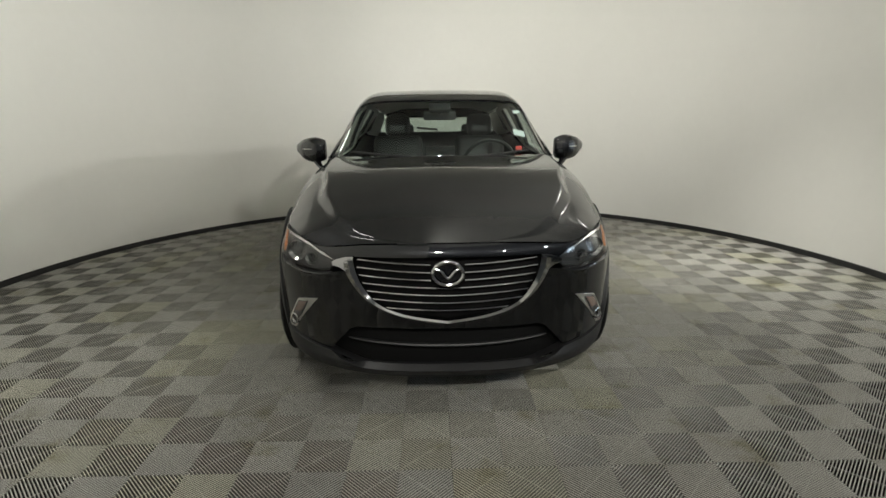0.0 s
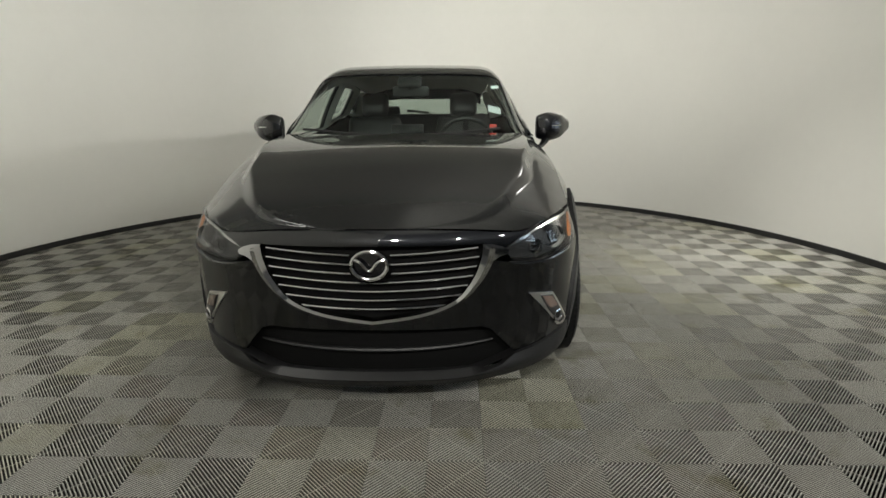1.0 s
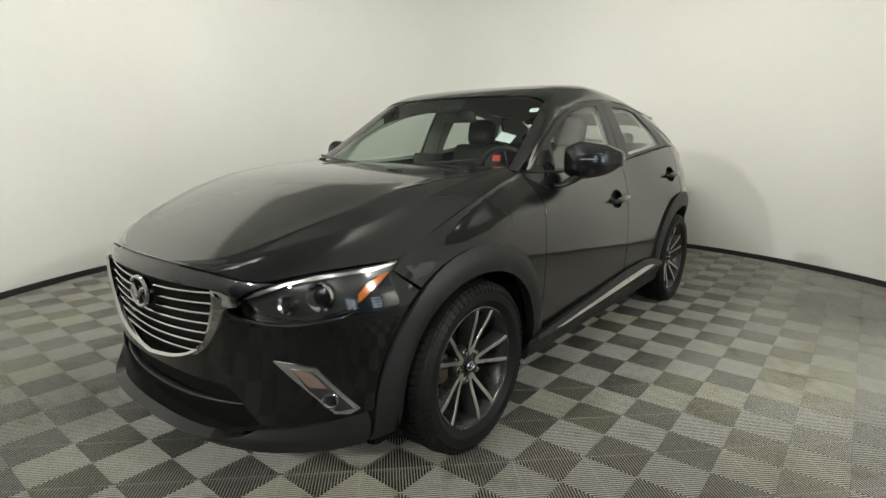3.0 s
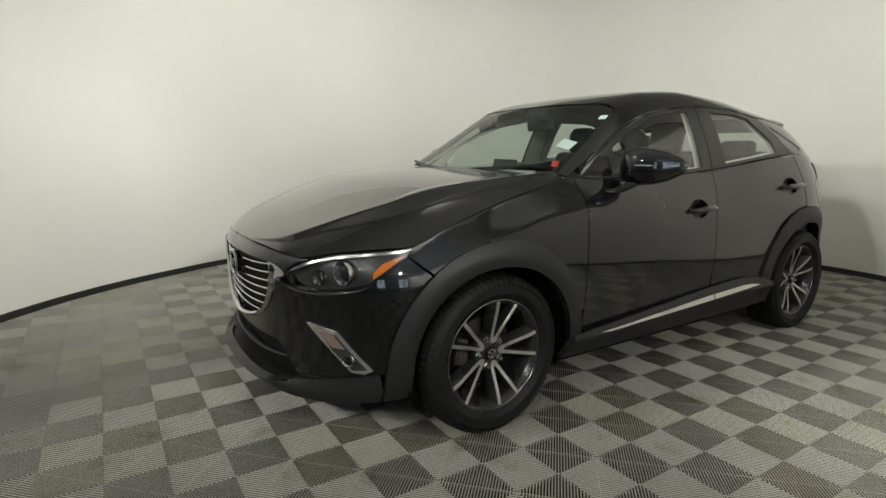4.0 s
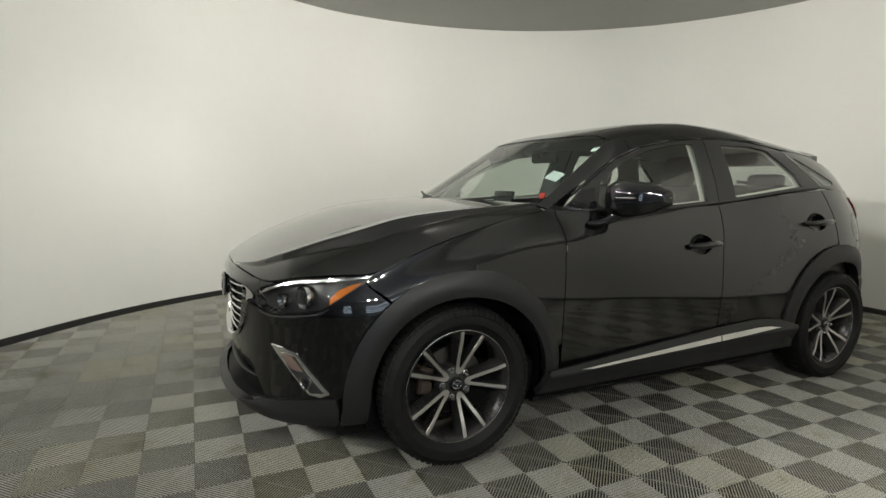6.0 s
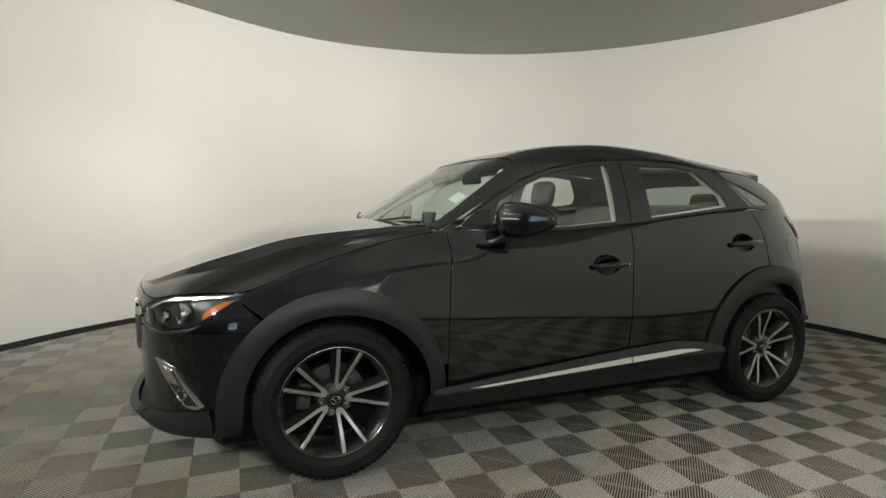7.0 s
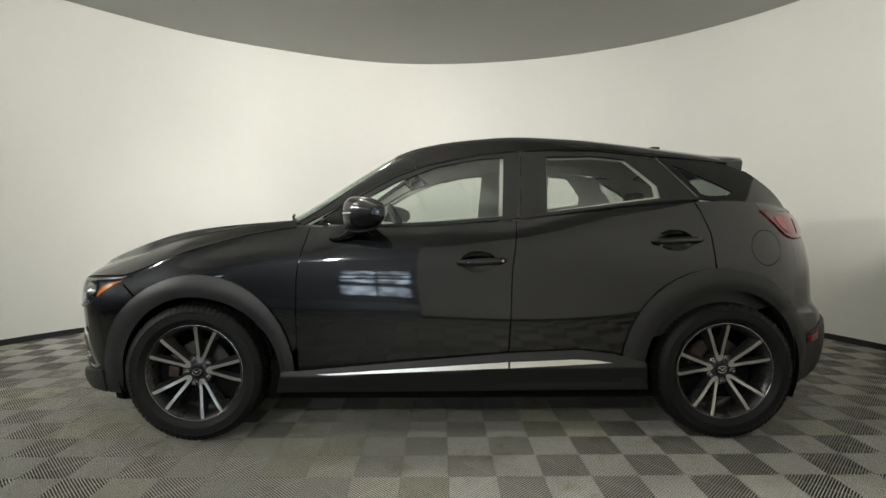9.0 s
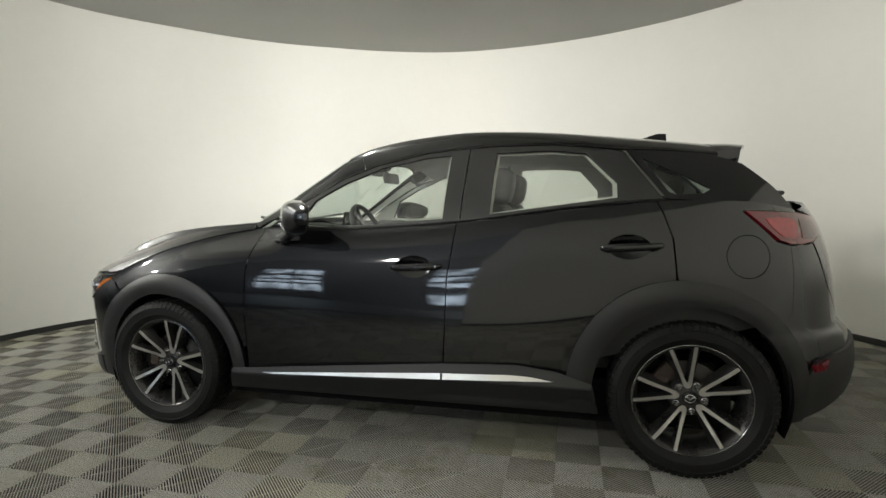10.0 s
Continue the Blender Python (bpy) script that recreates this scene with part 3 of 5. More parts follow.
def house(y, z):
    """Side of the cabin between the belt and the rail."""
    zb, zr = belt(y), rail_z(y)
    q = (z - zb) / max(0.02, zr - zb)
    xb = flank_x(y, zb)
    if y > YT:
        xb *= max(0.05, 1 - ((y - YT) / (tail_y(zb) - YT)) ** PT) ** (1 / PT)
    return (xb - 0.004 + (rail_x(y) - xb + 0.004) * q + 0.05 * q * (1 - q), y, z)


def sill_skin(u, z):
    """The sill's cladding: it stands out to a ridge along the trim strip and falls back above and below it."""
    x, y, zz = body(u, z)
    zr = 0.326 + 0.045 * min(1.0, max(0.0, (y - 0.55) / 1.2))
    out = 0.040 - (0.34 * (z - zr) if z > zr else 0.42 * (zr - z))
    return (x + max(0.004, out), y, zz)


def arch_skin(outer, inner_axes):
    """The arch cladding flares out to a rounded lip near the wheel."""
    def f(u, z):
        x, y, zz = body(u, z)
        ro, ri = (math.hypot((y - o[0]) / (o[3] if y > o[0] else o[2]), (zz - o[1]) / o[4]) for o in (outer, inner_axes))
        q = min(1.0, max(0.0, (1 - ro) / max(0.02, (1 - ro) + (ri - 1))))
        return (x + 0.006 + 0.018 * math.sin(math.pi * min(1.0, 0.15 + 0.72 * q)) * min(1.0, max(0.0, zz - 0.2) / 0.2), y, zz)
    return f


car = empty("car")
tagged(car, "glossy black compact crossover car with dark cladding on ribbed tiles", "car")
SIDES = ((False, 1), (True, -1))
CUP_F, CUP_R = (1.372, 0.872), (2.315, 0.973)


def cup_outline(cy, cz):
    return [(cy + 0.086 * math.cos(a), cz + 0.052 * math.sin(a)) for a in np.linspace(0, 2 * math.pi, 30, endpoint=False)]

AF = (0.035, 0.335, 0.500, 0.450, 0.480)   # wheel arches: middle, reach to the front and to the rear, height
AR = (2.515, 0.345, 0.455, 0.525, 0.497)
FI = (0.012, 0.335, 0.375, 0.405, 0.375)
RI = (2.545, 0.345, 0.375, 0.410, 0.392)

panel("hood", [(0, 0.004), (0.998, 0.004), (0.999, 0.5), (0.999, 1.0), (0, 1.0)], hood, M_PAINT, car, "glossy black hood", both=True, cell=0.016, cell2=0.02)

for mir, sg in SIDES:
    fender = [(-0.336, 0.8095), (-0.22, 0.858), (-0.1, 0.9025), (0.0, 0.9345), (0.1, 0.9625), (0.2, 0.9880), (0.3, 1.0105), (0.4, 1.0280), (0.5, 1.0425), (0.536, 1.044), (0.523, 0.95), (0.500, 0.83), (0.494, 0.615), (0.497, 0.46)] + arch(AF, 12, 129, 28, 0.02) + [(-0.372, 0.775)]
    panel("front_fender", side_line(dense(fender, 0.05)), body, M_PAINT, car, mirror=mir, cell=0.025)
    fdoor = [(0.541, 1.042), (0.528, 0.95), (0.505, 0.83), (0.499, 0.615), (0.503, 0.33), (1.510, 0.36), (1.512, 0.447), (1.524, 0.611), (1.531, 0.828), (1.549, 0.936), (1.563, 1.068), (1.3, 1.052), (0.97, 1.034), (0.7, 1.038)]
    panel("front_door", side_line(dense(fdoor, 0.06)), body, M_PAINT, car, "glossy black front door", mirror=mir, cell=0.03, holes=[side_line(cup_outline(*CUP_F))])
    rdoor = [(1.568, 1.069), (1.554, 0.936), (1.536, 0.828), (1.529, 0.611), (1.516, 0.36), (2.08, 0.37)] + arch(AR, 172, 93, 28, 0.02) + [(2.493, 0.87), (2.481, 1.013), (2.446, 1.115), (2.424, 1.158), (2.07, 1.129), (1.8, 1.096)]
    panel("rear_door", side_line(dense(rdoor, 0.06)), body, M_PAINT, car, "glossy black rear door", mirror=mir, cell=0.03, holes=[side_line(cup_outline(*CUP_R))])
    panel("edge_guard", side_line([(0.5105, 0.870), (0.5140, 0.870), (0.5170, 0.895), (0.5135, 0.895)]), body, M_SATIN, car, "small bright door-edge guard", mirror=mir, cell=0.02, lift=0.002, lip=0.003)
    quarter = [(2.430, 1.159), (2.452, 1.118), (2.488, 1.013), (2.500, 0.86)] + arch(AR, 91, 38, 28, 0.02) + [(2.950, 0.70), (2.955, 0.86), (2.950, 0.972), (2.89, 0.990), (2.822, 1.055), (2.760, 1.112), (2.762, 1.121), (2.86, 1.118), (2.95, 1.113), (3.00, 1.106), (3.00, 1.116), (2.955, 1.130), (2.8, 1.155), (2.6, 1.164)]
    panel("rear_quarter", side_line(dense(quarter, 0.06)), body, M_PAINT, car, mirror=mir, cell=0.03)
    # wheel-arch cladding
    ring = arch(AF, -4, 180) + [(-0.466, 0.30), (-0.468, 0.215), (-0.372, 0.222)] + arch(FI, 182, 0) + [(FI[0] + FI[3] + 0.01, 0.25)]
    panel("front_arch_cladding", side_line(dense(ring, 0.03)), arch_skin(AF, FI), M_CLAD, car, "dark grey plastic wheel-arch cladding", mirror=mir, cell=0.02, lip=0.05)
    ring = arch(AR, 186, -12) + [(3.02, 0.236), (2.955, 0.236)] + arch(RI, 0, 180) + [(2.17, 0.25)]
    panel("rear_arch_cladding", side_line(dense(ring, 0.03)), arch_skin(AR, RI), M_CLAD, car, "dark grey plastic wheel-arch cladding", mirror=mir, cell=0.02, lip=0.05)
    sill = [(0.39, 0.235), (0.43, 0.350), (0.54, 0.356), (1.0, 0.394), (1.514, 0.434), (1.85, 0.449), (2.02, 0.43), (2.17, 0.389), (2.20, 0.245)]
    rocker = panel("rocker_cladding", side_line(dense(sill, 0.04)), sill_skin, M_CLAD, car, "dark grey plastic sill cladding", mirror=mir, cell=0.02, lip=0.03)
    panel("trim_strip", side_line(dense([(0.597, 0.338), (1.510, 0.393), (1.510, 0.366), (0.66, 0.334)], 0.06)), sill_skin, M_SILVER, rocker, "bright silver trim strip", mirror=mir, cell=0.03, lift=0.005, lip=0.008)
    panel("trim_strip", side_line(dense([(1.520, 0.393), (1.82, 0.405), (1.92, 0.402), (2.01, 0.389), (1.52, 0.366)], 0.06)), sill_skin, M_SILVER, rocker, "bright silver trim strip", mirror=mir, cell=0.03, lift=0.005, lip=0.008)

    # cabin side: frames and panes
    fglass = [(0.745, 1.062), (0.82, 1.185), (0.965, 1.265), (1.164, 1.342), (1.39, 1.386), (1.515, 1.394), (1.495, 1.090), (1.2, 1.066), (0.907, 1.052)]
    fframe = [(0.565, 1.046), (0.68, 1.128), (0.80, 1.198), (0.957, 1.287), (1.134, 1.352), (1.4, 1.406), (1.602, 1.422), (1.575, 1.078), (1.3, 1.056), (0.97, 1.038), (0.7, 1.042)]
    panel("front_window_frame", dense(fframe, 0.05), house, M_TRIM, car, "satin black window frame and pillar", holes=[fglass], mirror=mir, cell=0.035, lip=0.01)
    panel("front_side_window", dense([(0.738, 1.058), (0.815, 1.19), (0.962, 1.271), (1.163, 1.348), (1.39, 1.392), (1.522, 1.400), (1.501, 1.085), (1.2, 1.060), (0.9, 1.046)], 0.05), house, M_GLASS, car, "clear greenish side window", mirror=mir, cell=0.05, lip=0, lift=-0.008)
    rglass = [(1.715, 1.110), (1.735, 1.398), (1.984, 1.402), (2.145, 1.384), (2.272, 1.245), (2.272, 1.178)]
    rframe = [(1.582, 1.079), (1.609, 1.422), (1.75, 1.428), (2.0, 1.424), (2.22, 1.402), (2.302, 1.388), (2.444, 1.180), (2.40, 1.163), (2.07, 1.137), (1.8, 1.103)]
    panel("rear_window_frame", dense(rframe, 0.05), house, M_TRIM, car, "satin black window frame and pillar", holes=[rglass], mirror=mir, cell=0.035, lip=0.01)
    panel("rear_side_window", dense([(1.708, 1.104), (1.729, 1.404), (1.984, 1.408), (2.149, 1.390), (2.278, 1.248), (2.278, 1.173)], 0.05), house, M_GLASS, car, "clear greenish side window", mirror=mir, cell=0.05, lip=0, lift=-0.008)
    see = see_through = [(2.385, 1.352), (2.43, 1.332), (2.55, 1.268), (2.648, 1.210), (2.615, 1.192), (2.505, 1.188), (2.478, 1.200)]
    panel("rear_pillar", dense([(2.325, 1.393), (2.462, 1.172), (2.6, 1.161), (2.8, 1.150), (2.96, 1.124), (3.01, 1.106), (2.905, 1.225), (2.80, 1.322), (2.66, 1.372), (2.5, 1.386)], 0.05), house, M_GLOSSB, car, "gloss black rear pillar", holes=[see], mirror=mir, cell=0.04, lip=0.008)
    panel("quarter_window", see, house, M_TINT, car, "dark tinted rear quarter window", mirror=mir, cell=0.05, lip=0, lift=-0.003)
    panel("window_divider", dense([(2.303, 1.390), (2.318, 1.387), (2.459, 1.180), (2.446, 1.180)], 0.05), house, M_SATIN, car, "thin satin metal divider", mirror=mir, cell=0.05, lip=0.008, lift=0.002)
    # belt moulding
    tubes = bmesh.new()
    line = [Vector(house(y, belt(y) + 0.008)) for y in np.linspace(0.72, 2.46, 36)]
    tube_bm([(sg * (p.x + 0.004), p.y, p.z) for p in line], 0.006, 6, tubes)
    part("belt_moulding", tubes, M_TRIM, car)
    # roof-side rail of body colour between the frames and the roof
    panel("roof_rail", dense([(0.60, 1.086), (0.78, 1.204), (0.957, 1.298), (1.134, 1.360), (1.4, 1.412), (1.7, 1.436), (2.0, 1.433), (2.22, 1.423), (2.45, 1.404), (2.62, 1.386), (2.71, 1.374), (2.71, 1.366), (2.62, 1.378), (2.5, 1.389), (2.32, 1.399), (2.22, 1.408), (2.0, 1.429), (1.7, 1.430), (1.4, 1.409), (1.134, 1.355), (0.957, 1.290), (0.80, 1.201)], 0.05), house, M_PAINT, car, mirror=mir, cell=0.05, lip=0.01, lift=0.002)
    panel("front_pillar", [(1.0, 0.50), (1.0, 0.78), (1.0, 0.957), (1.0, 1.06), (0.92, 1.03), (0.908, 0.95), (0.922, 0.78), (0.938, 0.60), (0.948, 0.46)], top, M_PAINT, car, "glossy black windscreen pillar", mirror=mir, cell=0.03, cell2=0.04, lip=0.01)

panel("windscreen", dense([(0, 0.30), (0.5, 0.36), (0.94, 0.465), (0.930, 0.60), (0.914, 0.78), (0.900, 0.94), (0.75, 0.945), (0.4, 0.935), (0, 0.93)], 0.08), top, M_SCREEN, car, "clear greenish windscreen", both=True, cell=0.06, lip=0, lift=-0.004)
panel("roof", dense([(0, 0.938), (0.4, 0.943), (0.75, 0.953), (0.903, 0.955), (0.915, 1.03), (1.0, 1.065), (1.0, 1.5), (1.0, 2.0), (1.0, 2.70), (0.5, 2.74), (0, 2.75)], 0.06), top, M_PAINT, car, "glossy black roof", both=True, cell=0.05, cell2=0.04)

# nose
GB = spline([(0.0, 0.448), (0.18, 0.476), (0.30, 0.524), (0.362, 0.600), (0.390, 0.672), (0.397, 0.720)], 5)   # grille's lower edge
bump = [(0, 0.412), (0, 0.434)] + [(x + 0.012 * (x > 0.02), z - 0.012) for x, z in GB[1:-2]] + [(0.415, 0.668), (0.455, 0.660), (0.50, 0.652), (0.60, 0.640), (0.68, 0.650)]
bumper = nose_line(dense(bump, 0.04, False)) + side_line([(-0.535, 0.676), (-0.45, 0.735), (-0.378, 0.772)] + arch(AF, 131, 178, 14, 0.02) + [(-0.466, 0.335)]) + nose_line([(0.74, 0.330), (0.62, 0.305), (0.525, 0.291), (0.43, 0.398), (0.395, 0.412), (0.25, 0.412)])
panel("front_bumper", bumper, body, M_PAINT, car, "glossy black front bumper", both=True, cell=0.025)
panel("nose_panel", nose_line(dense([(0, 0.730), (0.39, 0.728), (0.43, 0.722), (0.472, 0.703), (0.53, 0.741), (0.575, 0.760), (0.54, 0.758), (0.47, 0.763), (0.36, 0.774), (0.2, 0.781), (0, 0.783)], 0.03)), body, M_PAINT, car, both=True, cell=0.02)
skirt = nose_line(dense([(0, 0.192), (0, 0.240), (0.36, 0.240), (0.47, 0.262), (0.518, 0.287), (0.62, 0.300), (0.74, 0.326)], 0.04, False)) + side_line([(-0.50, 0.330), (-0.478, 0.330), (-0.468, 0.29), (-0.466, 0.25), (-0.468, 0.216)]) + nose_line([(0.72, 0.216), (0.5, 0.200), (0.25, 0.194)])
def skirt_skin(u, z):
    """The skirt's upper edge stands forward as a rounded lip across the nose."""
    x, y, zz = body(u, z)
    out = 0.012 + 0.042 * math.exp(-(((zz - 0.245) / 0.035) ** 2)) * (1 - smooth01((u - 0.30) / 0.45))
    return (x * (1 + out * 0.5), y - out, zz)


panel("bumper_skirt", skirt, skirt_skin, M_CLAD, car, "dark grey plastic bumper skirt", both=True, cell=0.018, lip=0.04)


def inset(depth):
    """The nose surface, moved inwards."""
    def f(u, z):
        x, y, zz = body(u, z)
        return (x * (1 - 0.02 * depth / 0.05), y + depth, zz)
    return f


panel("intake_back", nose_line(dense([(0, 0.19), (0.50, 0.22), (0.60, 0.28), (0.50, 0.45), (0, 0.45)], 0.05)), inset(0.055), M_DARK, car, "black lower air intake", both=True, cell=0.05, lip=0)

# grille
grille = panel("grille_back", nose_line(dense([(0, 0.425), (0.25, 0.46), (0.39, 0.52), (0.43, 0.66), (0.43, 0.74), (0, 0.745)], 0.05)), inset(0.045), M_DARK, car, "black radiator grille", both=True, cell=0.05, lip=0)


def grille_half(z):
    """Half width of the grille's opening at a height."""
    best = 0.39
    for (x0, z0), (x1, z1) in zip(GB, GB[1:]):
        if min(z0, z1) <= z <= max(z0, z1) and z1 != z0:
            best = x0 + (x1 - x0) * (z - z0) / (z1 - z0)
    return best


def nose_xyz(x, z, out=0.0):
    p = Vector(body(on_nose(abs(x), z)[0], z))
    return Vector((math.copysign(p.x, x) if x else 0.0, p.y - out, p.z))


for k in range(7):
    zc = 0.706 - k * 0.0340
    w = grille_half(zc + 0.018) - 0.012
    pieces = [(-w, -0.072), (0.072, w)] if k < 3 else [(-w, w)]
    for x0, x1 in pieces:
        bm = bmesh.new()
        pts = []
        for x in np.linspace(x0, x1, 25):
            z = zc - 0.012 + 0.022 * (abs(x) / 0.40) ** 1.5
            pts.append(nose_xyz(float(x), z, -0.014))
        tube_bm(pts, 0.0084, 8, bm, flat=0.6)
        part("grille_slat", bm, M_CHROME, grille, "satin metal grille bar")

bm = bmesh.new()
tube_bm([nose_xyz(float(x), 0.328 + 0.020 * (x / 0.44) ** 2, -0.022) for x in np.linspace(-0.44, 0.44, 31)], 0.012, 8, bm, flat=0.75, taper=lambda t: 0.35 + 0.65 * math.sin(math.pi * t) ** 0.5)
strip("intake_ledge", [[nose_xyz(float(x), 0.236 + 0.05 * max(0, (abs(x) - 0.36) / 0.16), -0.0 - d) + Vector((0, 0, -0.1 * d)) for x in np.linspace(-0.52, 0.52, 31)] for d in (-0.010, 0.03, 0.07)], M_CLAD, car)
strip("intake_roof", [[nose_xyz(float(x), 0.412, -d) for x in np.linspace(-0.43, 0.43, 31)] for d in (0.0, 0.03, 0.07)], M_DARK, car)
part("intake_blade", bm, M_CLAD, car, "grey plastic intake blade")

# chrome surround: a deepening band from the V at the bottom to the wings beside the lamps
lines = [[], [], [], [], []]
edge = [(x, z) for x, z in GB]
half = edge + [(0.402, 0.728)]
full = [(-x, z) for x, z in half[::-1]] + half[1:]
n = len(full)
for i, (x, z) in enumerate(full):
    a, b = full[max(i - 1, 0)], full[min(i + 1, n - 1)]
    tx, tz = b[0] - a[0], b[1] - a[1]
    ln = math.hypot(tx, tz)
    nx, nz = tz / ln, -tx / ln          # outwards
    wide = 0.016 + 0.030 * smooth01((z - 0.47) / 0.25)
    for j, (o, d) in enumerate(((-0.002, -0.030), (0.0, 0.006), (wide * 0.5, 0.016), (wide, 0.008), (wide + 0.002, -0.012))):
        px, pz = x + nx * o, z + nz * o
        lines[j].append(nose_xyz(px, pz, d))
strip("grille_surround", lines, M_CHROME, car, "chrome grille surround")
for mir, sg in SIDES:
    wing = nose_line(dense([(0.393, 0.729), (0.428, 0.726), (0.466, 0.714), (0.488, 0.701), (0.486, 0.686), (0.456, 0.680), (0.428, 0.664), (0.405, 0.680)], 0.02))
    panel("chrome_wing", wing, body, M_CHROME, car, "chrome wing beside the headlight", mirror=mir, cell=0.015, lift=0.008, lip=0.02)

# badge: plain oval ring with a winged bar
bm = bmesh.new()
base = nose_xyz(0, 0.664, 0.004)
ringp = []
for k in range(40):
    a = 2 * math.pi * k / 40
    ringp.append((base.x + 0.063 * math.cos(a), base.y - 0.004, base.z + 0.050 * math.sin(a)))
tube_bm(ringp + ringp[:1], 0.0085, 8, bm, caps=False)
badge = part("badge", bm, M_CHROME, car, "chrome oval badge")
bm = bmesh.new()
tube_bm(spline([(base.x - 0.058, base.y - 0.004, base.z + 0.022), (base.x - 0.03, base.y - 0.008, base.z + 0.012), (base.x, base.y - 0.010, base.z - 0.018), (base.x + 0.03, base.y - 0.008, base.z + 0.012), (base.x + 0.058, base.y - 0.004, base.z + 0.022)], 5), 0.0075, 8, bm)
part("badge_wing", bm, M_CHROME, badge)
part("badge_plate", lathe_bm([(0.0, -0.0), (0.058, 0.0), (0.06, 0.012), (0.0, 0.012)], 32, "x", m=Matrix.Translation(base + Vector((0, 0.004, 0))) @ pose(0, 0, 0, 0, 0, 90) @ Matrix.Diagonal((1, 1.02, 0.80, 1))), M_GLOSSB, badge)

# headlights
for mir, sg in SIDES:
    lamp_out = nose_line([(0.473, 0.699), (0.53, 0.736), (0.60, 0.766), (0.66, 0.786)]) + side_line([(-0.45, 0.799), (-0.342, 0.806), (-0.375, 0.776), (-0.45, 0.732), (-0.535, 0.680)]) + nose_line([(0.68, 0.655), (0.60, 0.645), (0.512, 0.657)])
    lamp = panel("headlight", lamp_out, inset(0.04), M_LAMPIN, car, "slim swept-back headlight with clear lens", mirror=mir, cell=0.02, lip=0)
    panel("lens", lamp_out, body, M_LENS, lamp, "clear plastic headlight lens", mirror=mir, cell=0.02, lip=0.03, lift=0.001)
    bright = nose_line([(0.482, 0.700), (0.53, 0.731), (0.60, 0.760), (0.66, 0.779)]) + side_line([(-0.45, 0.792), (-0.36, 0.799), (-0.385, 0.791), (-0.44, 0.783)]) + nose_line([(0.69, 0.772), (0.64, 0.762), (0.60, 0.751), (0.54, 0.721)])
    panel("daytime_strip", bright, inset(0.014), M_LAMP, lamp, "bright metal reflector strip", mirror=mir, cell=0.02, lip=0.012)
    amber = side_line([(-0.512, 0.699), (-0.45, 0.738), (-0.392, 0.775), (-0.43, 0.768), (-0.475, 0.750), (-0.508, 0.722)])
    panel("side_marker", amber, inset(0.004), M_AMBER, lamp, "amber side reflector", mirror=mir, cell=0.02, lip=0.01)
    for x, z, r in ((0.672, 0.716, 0.044), (0.595, 0.692, 0.028)):
        p = nose_xyz(x, z, -0.045)
        m = Matrix.Translation((sg * p.x, p.y, p.z)) @ pose(0, 0, 0, 0, 0, -90 + sg * 18)
        part("projector_rim", lathe_bm([(r * 0.72, 0.004), (r, 0.018), (r * 1.08, 0.006), (r * 0.9, -0.02)], 28, "x", m=m), M_CHROME, lamp, "chrome projector ring")
        part("projector", lathe_bm([(r * 0.74 * math.sin(a), -0.006 + 0.5 * r * math.cos(a)) for a in np.linspace(0, math.pi / 2, 8)], 24, "x", m=m), M_GLOSSB, lamp, "dark glass projector")
    ledge = [Vector(body(*q)) for q in nose_line([(0.50, 0.652), (0.55, 0.644), (0.60, 0.641), (0.65, 0.644)]) + side_line([(-0.56, 0.662), (-0.51, 0.688)])]
    part("bumper_ledge", tube_bm(spline([(sg * q.x, q.y + 0.002, q.z - 0.005) for q in ledge], 4), 0.0085, 8, taper=lambda t: 0.25 + 0.75 * math.sin(math.pi * t) ** 0.6), M_PAINT, car)
    # fog lamp bezel
    fog_out = nose_line([(0.574, 0.520), (0.62, 0.512), (0.677, 0.498), (0.715, 0.430), (0.752, 0.352), (0.735, 0.338), (0.708, 0.345), (0.650, 0.430)])
    fog = panel("fog_lamp", fog_out, body, M_SILVER, car, "fog lamp in a slanting metal-edged bezel", mirror=mir, cell=0.02, lift=0.006, lip=0.02)
    panel("fog_bezel", nose_line([(0.620, 0.500), (0.672, 0.490), (0.708, 0.426), (0.742, 0.356), (0.712, 0.354), (0.658, 0.430)]), body, M_TRIM, fog, mirror=mir, cell=0.02, lift=0.009, lip=0.01)
    panel("turn_lamp", nose_line([(0.625, 0.498), (0.668, 0.488), (0.698, 0.436), (0.660, 0.440)]), body, material("turn_lens", (0.16, 0.115, 0.095), 0.15, coat=0.8) if not mir else bpy.data.materials["turn_lens"], fog, "pinkish clear turn lamp", mirror=mir, cell=0.02, lift=0.012, lip=0.01)
    p = nose_xyz(0.708, 0.392, 0.014)
    m = Matrix.Translation((sg * p.x, p.y, p.z)) @ pose(0, 0, 0, 0, 0, -90 + sg * 40)
    part("fog_ring", lathe_bm([(0.012, -0.006), (0.020, 0.006), (0.026, 0.004), (0.028, -0.012)], 24, "x", m=m), M_CHROME, fog)
    part("fog_bulb", lathe_bm([(0.0, 0.004), (0.012, 0.002), (0.016, -0.006)], 20, "x", m=m), M_GLOSSB, fog)

